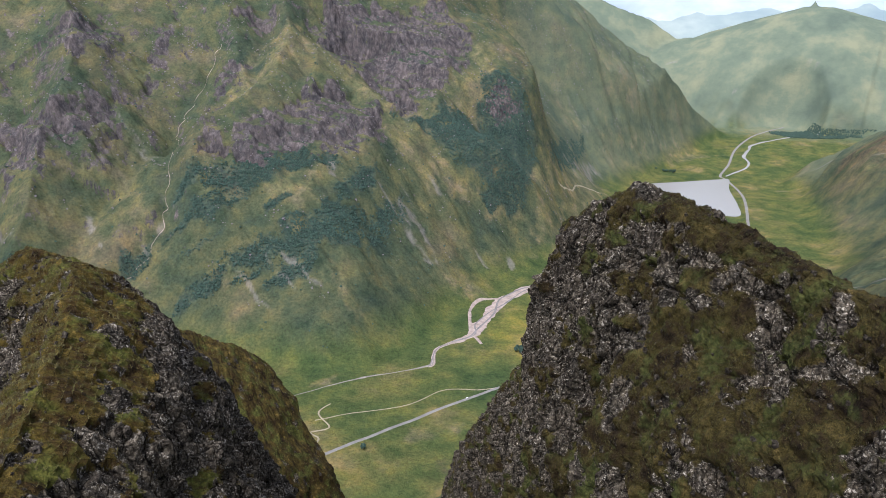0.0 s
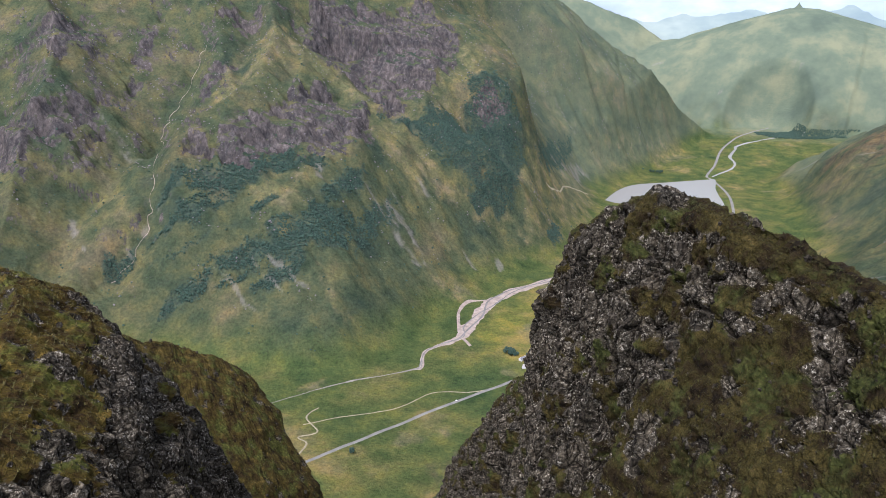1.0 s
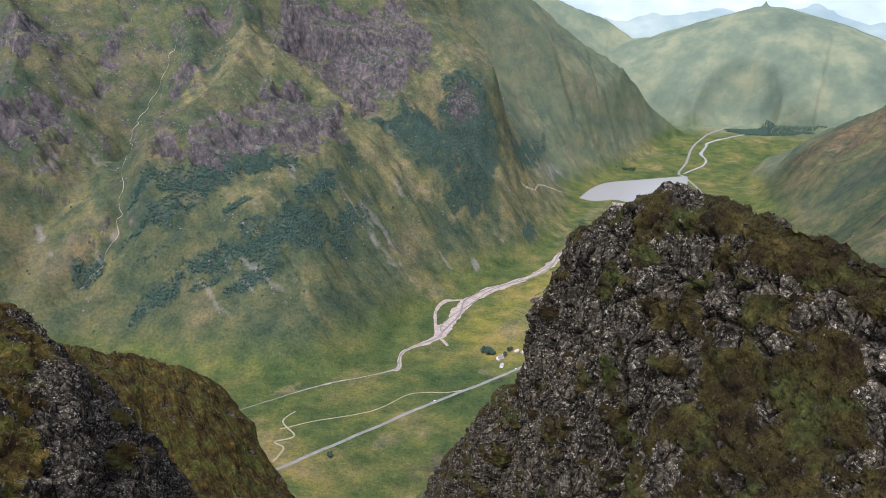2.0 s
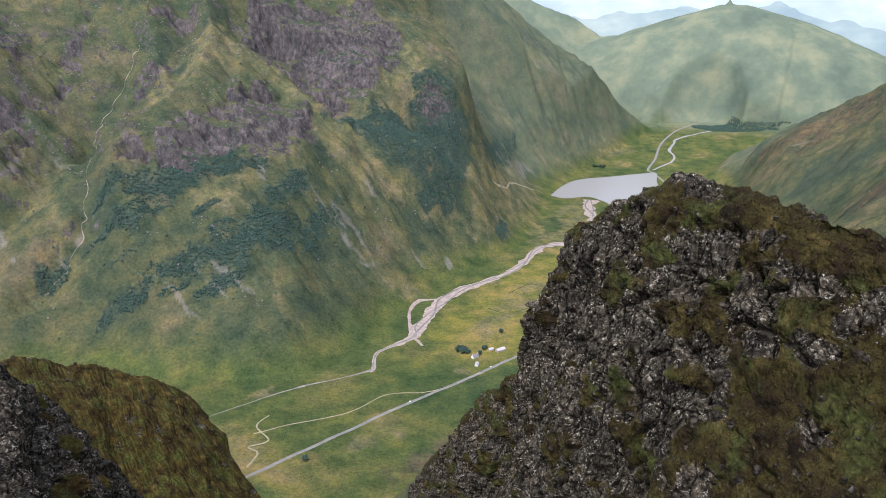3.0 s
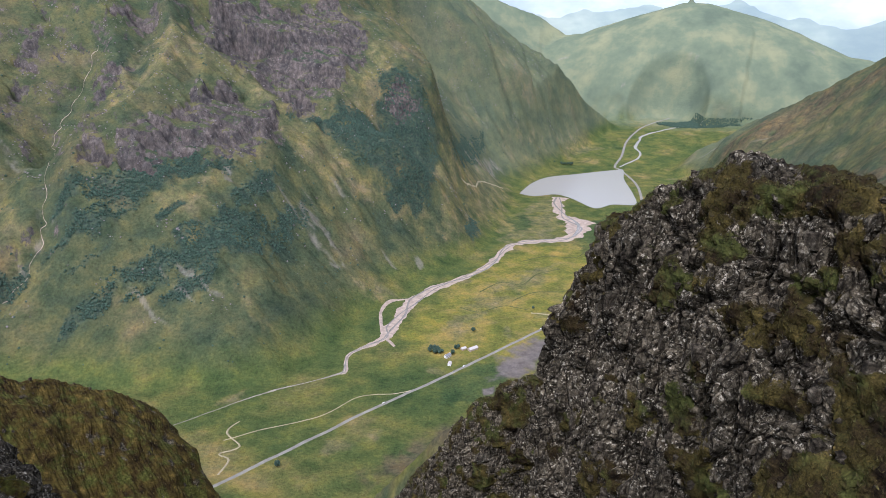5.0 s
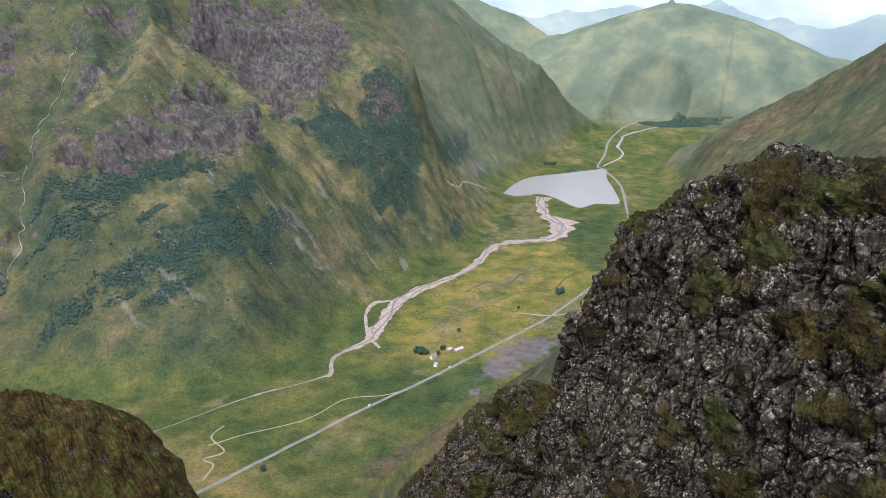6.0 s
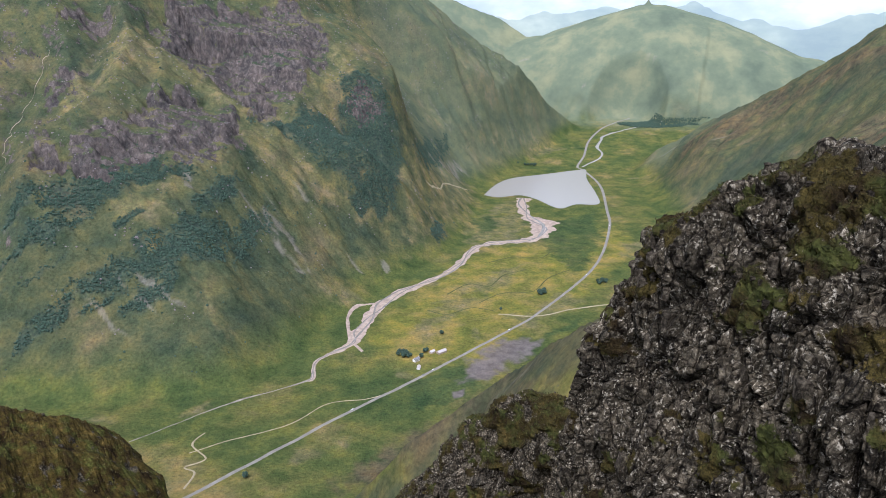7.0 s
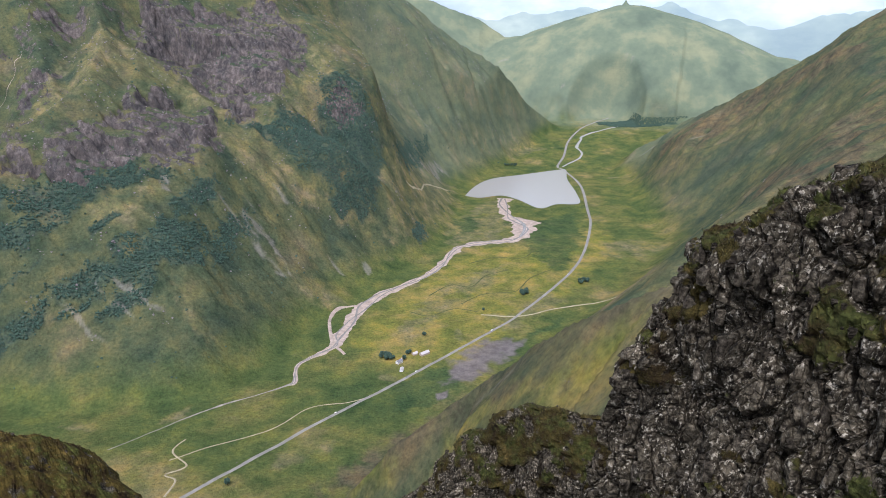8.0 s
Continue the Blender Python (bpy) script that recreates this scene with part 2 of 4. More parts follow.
PATCHES.append(("lush", [(159, 931), (163, 621), (153, 608), (122, 659)]))
PATCHES.append(("green", [(1077, 2115), (1358, 2225), (1208, 1931), (984, 1679), (980, 1864)]))
PATCHES.append(("green", [(314, 1217), (453, 1266), (473, 1157), (377, 1124), (300, 1128)]))
PATCHES.append(("green", [(697, 1350), (833, 1401), (784, 1356), (689, 1320)]))
PATCHES.append(("green", [(853, 2220), (984, 2298), (938, 2166), (846, 2098)]))


def cover(kind, x, y, edge=14.0):
    """How far the patches of one kind cover the ground at each place, 0 to 1, with ragged edges."""
    out = np.zeros(x.shape)
    for k, corners in PATCHES:
        if k != kind:
            continue
        c = np.array(corners, float)
        lo, hi = c.min(0) - 60, c.max(0) + 60
        i = np.flatnonzero((x > lo[0]) & (x < hi[0]) & (y > lo[1]) & (y < hi[1]))
        if not len(i):
            continue
        size = min(1.0, np.hypot(*(hi - lo - 120)) / 260)
        px = x[i] + 26 * size * fbm(flat(x[i], y[i], 48, 1.7), 4, 0.6)
        py = y[i] + 26 * size * fbm(flat(x[i], y[i], 48, 6.1), 4, 0.6)
        d, inside = np.full(len(i), 1e9), np.zeros(len(i), bool)
        for (ax, ay), (bx, by) in zip(c, np.roll(c, -1, 0)):
            vx, vy = bx - ax, by - ay
            t = np.clip(((px - ax) * vx + (py - ay) * vy) / (vx * vx + vy * vy + 1e-9), 0, 1)
            d = np.minimum(d, np.hypot(px - ax - t * vx, py - ay - t * vy))
            inside ^= ((ay > py) != (by > py)) & (px < vx * (py - ay) / (vy + 1e-9) + ax)
        out[i] = np.maximum(out[i], step(-edge * size, edge * size, np.where(inside, d, -d)))
    return out


def height(x, y):
    floor = floor_height(x, y)
    far = step(300, 900, np.hypot(x, y))
    wx = x + far * 15 * fbm(flat(x, y, 240, 3.1), 3)
    wy = y + far * 15 * fbm(flat(x, y, 240, 8.7), 3)
    # the wall of the glen steepens away from its floor
    out = np.full(x.shape, 1e9)
    for (ax, ay, aw), (bx, by, bw) in zip(GLEN[:-1], GLEN[1:]):
        vx, vy = bx - ax, by - ay
        t = np.clip(((wx - ax) * vx + (wy - ay) * vy) / (vx * vx + vy * vy), 0, 1)
        out = np.minimum(out, np.hypot(wx - ax - t * vx, wy - ay - t * vy) - aw - t * (bw - aw))
    side = step(-150, 150, y - 0.87 * x - 850)
    d = np.maximum(out - (125 * side + 210 * (1 - side)), 0)
    glen_wall = 1 - step(3250, 3650, 0.6 * x + 0.8 * y)
    z = floor + 0.03 * np.maximum(out, 0) + glen_wall * (0.03 * np.maximum(out, 0) + 0.25 * d + 0.65 * d * d / (d + 150))
    z = np.minimum(z, 940 - 0.1 * d)
    for nodes, steep, gentle in CRESTS:
        e, top = near_line(wx, wy, nodes)
        z = smax(z, top - e * (gentle + (steep - gentle) * np.exp(-e / 260)), 12.0)
    # the rounded hill beyond the lake
    e, top = near_line(wx, wy, [(2150, 4300, 500), (2380, 4150, 600), (2560, 4041, 662), (2660, 3984, 692), (2780, 3900, 690), (3000, 3745, 622), (3200, 3560, 520), (3400, 3380, 400)])
    z = smax(z, top - 0.0011 * e * e, 12.0)
    o = np.maximum(out, 0)
    z = -smax(-z, -(floor + 0.12 * o + (1.15 * o * o / (o + 110) - 34 * np.exp(-((o - 120) / 85) ** 2) * step(2450, 2850, np.hypot(x, y))) * (1 + 1.3 * step(3000, 3500, np.hypot(x, y)) + 2 * step(3700, 4300, np.hypot(x, y))) + 900 * (1 - step(740, 1000, np.hypot(x, y))) + 330 * np.exp(-((x - 570) / 120) ** 2 - ((y - 2470) / 230) ** 2) + 110 * np.exp(-((x - 440) / 150) ** 2 - ((y - 2050) / 80) ** 2)), 12.0)
    rise = np.clip((z - floor) / 150, 0, 1)
    a, n = 0.69 * x + 0.72 * y, -0.72 * x + 0.69 * y
    bend = 0.5 * perlin(flat(x, y, 330, 5))
    gully = 1 - np.abs(perlin(np.stack([a / 165 + bend, n / 900, 0 * a + 2.2], -1)))
    rill = 1 - np.abs(perlin(np.stack([a / 42 + bend, n / 380, 0 * a + 7.2], -1)))
    z += far * rise * (1 - 0.75 * step(3800, 4250, np.hypot(x, y))) * (-9 * gully ** 3 - 4 * rill ** 4 + 9 * fbm(flat(x, y, 170, 1.5), 3) + 5.5 * fbm(flat(x, y, 36, 4.5), 4))
    # cliffs break into ledges and upright ribs
    m = cover("cliff", x, y)
    k = np.flatnonzero(m > 0.01)
    if len(k):
        mk, ak, nk, xk, yk, zk = m[k], a[k], n[k], x[k], y[k], z[k]
        for tall, bite, sway in ((95, 0.38, 40), (27, 0.30, 14)):
            s = (zk + sway * fbm(flat(xk, yk, tall * 1.1, 3.3), 3)) / tall
            f = s - np.floor(s)
            zk = zk + mk * bite * tall * (step(0.30, 0.72, f) - f)
        lean = ak + 0.35 * nk
        rib = np.abs(perlin(np.stack([lean / 46 + bend[k], nk / 420, zk / 300], -1)))
        fin = np.abs(perlin(np.stack([lean / 15 + 2 * bend[k], nk / 150, zk / 120], -1)))
        cleft = np.exp(-(perlin(np.stack([lean / 75 + 1.5 * bend[k], nk / 700, 0 * nk + 11], -1)) / 0.05) ** 2)
        z[k] = zk + mk * (11 * rib + 5 * fin - 4 - 24 * cleft)
    for depth, half, line in GULLIES:
        e, _ = near_line(x + 10 * fbm(flat(x, y, 70, 2.1), 2), y, line)
        z -= depth * np.exp(-(e / half) ** 2) * rise
    e, _ = near_line(x + 14 * fbm(flat(x, y, 60, 1.1), 2), y, STREAM)
    z -= 26 * np.exp(-(e / 38) ** 2) * rise
    low = floor + 1.0 * fbm(flat(x, y, 60, 9.9), 3) * np.clip(np.hypot(x - 1350, y - 2520) / 500 - 0.6, 0, 1)
    return np.where(out < 0, low, smax(z, low, 4.0) - 2.0 * np.exp(-np.abs(out) / 30))


def lie(x, y):
    return float(height(np.array([float(x)]), np.array([float(y)]))[0])


# ---- materials ----
def nodes_of(name):
    m = bpy.data.materials.new(name)
    m.use_nodes = True
    return m, m.node_tree.nodes, m.node_tree.links, m.node_tree.nodes["Principled BSDF"]


def ramp(nodes, links, value, stops):
    r = nodes.new("ShaderNodeValToRGB")
    e = r.color_ramp.elements
    while len(e) < len(stops):
        e.new(0.5)
    for k, (at, c) in zip(e, stops):
        k.position, k.color = at, (*c, 1)
    links.new(value, r.inputs[0])
    return r.outputs[0]


def grain(nodes, links, scale, detail=6.0, rough=0.6, stretch=None, kind="Object"):
    co = nodes.new("ShaderNodeTexCoord")
    tex = nodes.new("ShaderNodeTexNoise")
    tex.inputs["Scale"].default_value, tex.inputs["Detail"].default_value, tex.inputs["Roughness"].default_value = scale, detail, rough
    out = co.outputs[kind]
    if stretch:
        mp = nodes.new("ShaderNodeMapping")
        mp.inputs["Scale"].default_value = stretch
        links.new(out, mp.inputs[0])
        out = mp.outputs[0]
    links.new(out, tex.inputs["Vector"])
    return tex.outputs["Fac"]


def mix(nodes, links, fac, a, b, mode="MIX"):
    m = nodes.new("ShaderNodeMix")
    m.data_type, m.blend_type = "RGBA", mode
    for sock, v in ((m.inputs[0], fac), (m.inputs[6], a), (m.inputs[7], b)):
        if isinstance(v, (int, float)):
            sock.default_value = v
        elif isinstance(v, tuple):
            sock.default_value = (*v, 1)
        else:
            links.new(v, sock)
    return m.outputs[2]


def layer(nodes, name):
    a = nodes.new("ShaderNodeAttribute")
    a.attribute_name = name
    return a.outputs["Fac"]


def bump(nodes, links, b, value, strength, distance):
    n = nodes.new("ShaderNodeBump")
    n.inputs["Strength"].default_value, n.inputs["Distance"].default_value = strength, distance
    links.new(value, n.inputs["Height"])
    links.new(n.outputs[0], b.inputs["Normal"])


def plain(name, colour, rough=0.8, spread=0.25, scale=2.0, metal=0.0):
    m, n, l, b = nodes_of(name)
    g = grain(n, l, scale)
    dark, light = tuple(c * (1 - spread) for c in colour), tuple(min(1, c * (1 + spread)) for c in colour)
    l.new(ramp(n, l, g, [(0.3, dark), (0.7, light)]), b.inputs["Base Color"])
    b.inputs["Roughness"].default_value, b.inputs["Metallic"].default_value = rough, metal
    b.inputs["Specular IOR Level"].default_value = 0.08 if rough > 0.75 else 0.5
    return m


def land_material():
    m, n, l, b = nodes_of("hillside")
    # tussocks a few metres across, and drifts of moor grass tens of metres across
    fine = ramp(n, l, grain(n, l, 0.16, 8, 0.72), [(0.34, (0.66, 0.67, 0.69)), (0.48, (0.94, 0.94, 0.94)), (0.66, (1.26, 1.24, 1.18))])
    drift = ramp(n, l, grain(n, l, 0.022, 7, 0.66), [(0.34, (0.62, 0.72, 0.74)), (0.50, (1.0, 1.0, 1.0)), (0.66, (1.40, 1.22, 1.02))])
    turf = ramp(n, l, grain(n, l, 0.0060, 8, 0.60), [(0.34, (0.048, 0.067, 0.043)), (0.46, (0.073, 0.089, 0.046)), (0.55, (0.104, 0.108, 0.051)), (0.66, (0.152, 0.130, 0.073))])
    meadow = ramp(n, l, grain(n, l, 0.0065, 9, 0.60), [(0.34, (0.060, 0.088, 0.030)), (0.47, (0.090, 0.112, 0.034)), (0.57, (0.124, 0.128, 0.040)), (0.67, (0.20, 0.165, 0.070))])
    col = mix(n, l, layer(n, "meadow"), turf, meadow)
    hay = ramp(n, l, grain(n, l, 0.013, 8, 0.62), [(0.34, (0.122, 0.140, 0.032)), (0.48, (0.185, 0.172, 0.040)), (0.62, (0.255, 0.200, 0.065))])
    col = mix(n, l, layer(n, "hay"), col, hay)
    # dry straw-coloured grass, which doubles as painted sunlight on the crests
    col = mix(n, l, layer(n, "straw_and_sun"), col, ramp(n, l, grain(n, l, 0.03, 8, 0.68), [(0.35, (0.110, 0.118, 0.052)), (0.50, (0.165, 0.150, 0.068)), (0.65, (0.235, 0.188, 0.108))]))
    col = mix(n, l, layer(n, "green"), col, ramp(n, l, grain(n, l, 0.02, 8, 0.62), [(0.35, (0.036, 0.066, 0.028)), (0.65, (0.066, 0.098, 0.036))]))
    col = mix(n, l, layer(n, "heather"), col, ramp(n, l, grain(n, l, 0.05, 8, 0.7), [(0.35, (0.070, 0.056, 0.038)), (0.65, (0.150, 0.125, 0.070))]))
    col = mix(n, l, layer(n, "wood"), col, ramp(n, l, grain(n, l, 0.12, 8, 0.7), [(0.38, (0.036, 0.058, 0.050)), (0.62, (0.068, 0.095, 0.066))]))
    col = mix(n, l, 1.0, mix(n, l, 1.0, col, fine, "MULTIPLY"), drift, "MULTIPLY")
    # distance haze put into the colour of the far slopes as paler grass
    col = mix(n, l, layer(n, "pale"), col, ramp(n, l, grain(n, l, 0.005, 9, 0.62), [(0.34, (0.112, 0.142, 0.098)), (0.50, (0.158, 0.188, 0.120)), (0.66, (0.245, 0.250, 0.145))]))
    rock = ramp(n, l, grain(n, l, 0.10, 12, 0.76, (1, 1, 0.45)), [(0.34, (0.050, 0.045, 0.043)), (0.50, (0.102, 0.090, 0.082)), (0.68, (0.21, 0.186, 0.166))])
    lichen = ramp(n, l, grain(n, l, 0.03, 9, 0.7), [(0.38, (0.58, 0.60, 0.62)), (0.62, (1.22, 1.14, 1.08))])
    rock = mix(n, l, 1.0, rock, lichen, "MULTIPLY")
    # ledges and cracks hold grass
    ragged = n.new("ShaderNodeMath")
    ragged.operation = "MULTIPLY_ADD"
    ragged.inputs[1].default_value, ragged.inputs[2].default_value = 3.0, -1.55
    l.new(grain(n, l, 0.07, 9, 0.74, (1, 1, 0.6)), ragged.inputs[0])
    total = n.new("ShaderNodeMath")
    l.new(layer(n, "rock"), total.inputs[0])
    l.new(ragged.outputs[0], total.inputs[1])
    col = mix(n, l, ramp(n, l, total.outputs[0], [(0.38, (0, 0, 0)), (0.62, (1, 1, 1))]), col, rock)
    scree = ramp(n, l, grain(n, l, 0.08, 8, 0.7), [(0.3, (0.19, 0.165, 0.14)), (0.7, (0.36, 0.32, 0.275))])
    col = mix(n, l, layer(n, "scree"), col, scree)
    shingle = ramp(n, l, grain(n, l, 0.05, 9, 0.72), [(0.35, (0.115, 0.096, 0.092)), (0.65, (0.22, 0.185, 0.178))])
    col = mix(n, l, layer(n, "shingle"), col, shingle)
    l.new(col, b.inputs["Base Color"])
    b.inputs["Roughness"].default_value = 1.0
    b.inputs["Specular IOR Level"].default_value = 0.06
    bump(n, l, b, grain(n, l, 0.12, 12, 0.74), 0.9, 5.0)
    return m


def crag_material(name, turf=(1.0, 1.0, 1.0)):
    m, n, l, b = nodes_of(name)
    stone = ramp(n, l, grain(n, l, 2.4, 13, 0.72), [(0.37, (0.011, 0.009, 0.006)), (0.48, (0.043, 0.037, 0.025)), (0.58, (0.102, 0.087, 0.060)), (0.69, (0.23, 0.20, 0.145))])
    # open joints, drawn as darker lines
    co = n.new("ShaderNodeTexCoord")
    mp = n.new("ShaderNodeMapping")
    mp.inputs["Scale"].default_value = (1, 1, 0.42)
    bend = n.new("ShaderNodeVectorMath")
    bend.operation = "MULTIPLY_ADD"
    wob = n.new("ShaderNodeTexNoise")
    wob.inputs["Scale"].default_value = 1.5
    l.new(co.outputs["Object"], wob.inputs["Vector"])
    l.new(wob.outputs["Color"], bend.inputs[0])
    bend.inputs[1].default_value = (0.35, 0.35, 0.35)
    l.new(co.outputs["Object"], bend.inputs[2])
    l.new(bend.outputs[0], mp.inputs[0])
    joints = []
    for scale, dark in ((0.8, 0.25), (2.1, 0.5)):
        v = n.new("ShaderNodeTexVoronoi")
        v.feature = "DISTANCE_TO_EDGE"
        v.inputs["Scale"].default_value = scale
        l.new(mp.outputs[0], v.inputs["Vector"])
        joints.append(ramp(n, l, v.outputs["Distance"], [(0.012, (dark, dark * 0.95, dark * 0.9)), (0.06, (1, 1, 1))]))
    joint = mix(n, l, 1.0, joints[0], joints[1], "MULTIPLY")
    lichen = ramp(n, l, grain(n, l, 5.0, 8, 0.70), [(0.54, (0, 0, 0)), (0.59, (1, 1, 1))])
    patch = ramp(n, l, grain(n, l, 0.8, 4, 0.6), [(0.40, (0.10, 0.10, 0.10)), (0.60, (0.85, 0.85, 0.85))])
    stone = mix(n, l, mix(n, l, 1.0, lichen, patch, "MULTIPLY"), stone, (0.45, 0.415, 0.33))
    stone = mix(n, l, 1.0, stone, joint, "MULTIPLY")
    stone = mix(n, l, 1.0, stone, ramp(n, l, grain(n, l, 0.45, 5, 0.6, (1, 1, 0.6)), [(0.36, (0.55, 0.54, 0.52)), (0.64, (1.35, 1.30, 1.24))]), "MULTIPLY")
    moss = ramp(n, l, grain(n, l, 0.5, 9, 0.68), [(0.37, (0.010, 0.007, 0.004)), (0.45, (0.027, 0.019, 0.008)), (0.52, (0.033, 0.027, 0.008)), (0.60, (0.056, 0.044, 0.013)), (0.71, (0.13, 0.094, 0.034))])
    moss = mix(n, l, 1.0, moss, ramp(n, l, grain(n, l, 11.0, 8, 0.75), [(0.36, (0.30, 0.30, 0.30)), (0.64, (1.6, 1.55, 1.4))]), "MULTIPLY")
    # fresh bilberry green in patches among the brown heather
    moss = mix(n, l, ramp(n, l, grain(n, l, 0.28, 6, 0.66), [(0.50, (0, 0, 0)), (0.60, (0.85, 0.85, 0.85))]), moss, ramp(n, l, grain(n, l, 2.4, 9, 0.7), [(0.36, (0.014, 0.018, 0.005)), (0.50, (0.038, 0.045, 0.011)), (0.66, (0.088, 0.092, 0.024))]))
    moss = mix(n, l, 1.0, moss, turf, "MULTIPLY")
    mask = n.new("ShaderNodeMath")
    mask.operation = "ADD"
    l.new(layer(n, "moss"), mask.inputs[0])
    off = n.new("ShaderNodeMath")
    off.operation = "MULTIPLY_ADD"
    off.inputs[1].default_value, off.inputs[2].default_value = 3.0, -1.5
    l.new(grain(n, l, 1.7, 11, 0.74), off.inputs[0])
    l.new(off.outputs[0], mask.inputs[1])
    sharp = ramp(n, l, mask.outputs[0], [(0.40, (0, 0, 0)), (0.50, (1, 1, 1))])
    l.new(mix(n, l, sharp, stone, moss), b.inputs["Base Color"])
    b.inputs["Roughness"].default_value = 0.9
    b.inputs["Specular IOR Level"].default_value = 0.08
    relief = n.new("ShaderNodeMath")
    relief.operation = "MULTIPLY_ADD"
    l.new(grain(n, l, 7.0, 12, 0.78), relief.inputs[0])
    relief.inputs[1].default_value = 0.9
    l.new(joint, relief.inputs[2])
    bump(n, l, b, relief.outputs[0], 0.8, 0.09)
    return m


LAND = land_material()
CRAG = crag_material("lichened_rock")
# turf really is yellower here; the added lightness stands in for sunshine
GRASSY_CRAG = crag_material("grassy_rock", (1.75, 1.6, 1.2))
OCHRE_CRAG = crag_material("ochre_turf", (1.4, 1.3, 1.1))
WATER, wn, wl, wb = nodes_of("lake_water")
# pale base colour stands in for most of the reflected sky
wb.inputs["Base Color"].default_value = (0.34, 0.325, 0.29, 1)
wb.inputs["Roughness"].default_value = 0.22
bump(wn, wl, wb, grain(wn, wl, 0.08, 4), 0.08, 1.0)
GRAVEL = plain("river_gravel", (0.36, 0.285, 0.225), 0.9, 0.3, 0.08)
ASPHALT = plain("worn_asphalt", (0.235, 0.22, 0.185), 0.9, 0.2, 0.05)
PATH_EARTH = plain("path_earth", (0.34, 0.29, 0.18), 0.9, 0.25, 0.1)
WALLS = plain("limewash", (0.75, 0.73, 0.70), 0.9, 0.08)
ROOF = plain("grey_slate", (0.22, 0.21, 0.21), 0.7, 0.2)
LEAF = plain("foliage", (0.052, 0.084, 0.060), 0.9, 0.45, 0.25)
BARK = plain("bark", (0.12, 0.09, 0.07), 0.9)


# ---- meshes from arrays ----
def surface(name, co, nu, nv, material, wrap=False, smooth=True):
    """A sheet of nu x nv points (row by row) as one mesh object."""
    i = np.arange(nu - 1)[:, None] * nv
    j = np.arange(nv - (0 if wrap else 1))[None, :]
    k = (j + 1) % nv
    q = np.stack([i + j, i + k, i + nv + k, i + nv + j], -1).reshape(-1, 4)
    return quads(name, co, q, material, smooth)


def quads(name, co, q, material, smooth=True):
    me = bpy.data.meshes.new(name)
    me.vertices.add(len(co))
    me.vertices.foreach_set("co", co.astype(np.float32).ravel())
    k = q.shape[1]
    me.loops.add(q.size)
    me.loops.foreach_set("vertex_index", q.astype(np.int32).ravel())
    me.polygons.add(len(q))
    me.polygons.foreach_set("loop_start", np.arange(0, q.size, k, dtype=np.int32))
    me.polygons.foreach_set("use_smooth", np.full(len(q), smooth))
    me.update(calc_edges=True)
    me.materials.append(material)
    return new(name, me)


def attribute(ob, name, values):
    a = ob.data.attributes.new(name, "FLOAT", "POINT")
    a.data.foreach_set("value", values.astype(np.float32))


# ---- the ground: one sheet round the ridge, finer towards the glen ----
def angles():
    fine = np.radians(np.arange(-28, 56.01, 0.13))
    rest = np.radians(np.arange(59, 330, 4.0))
    return np.concatenate([fine, rest])


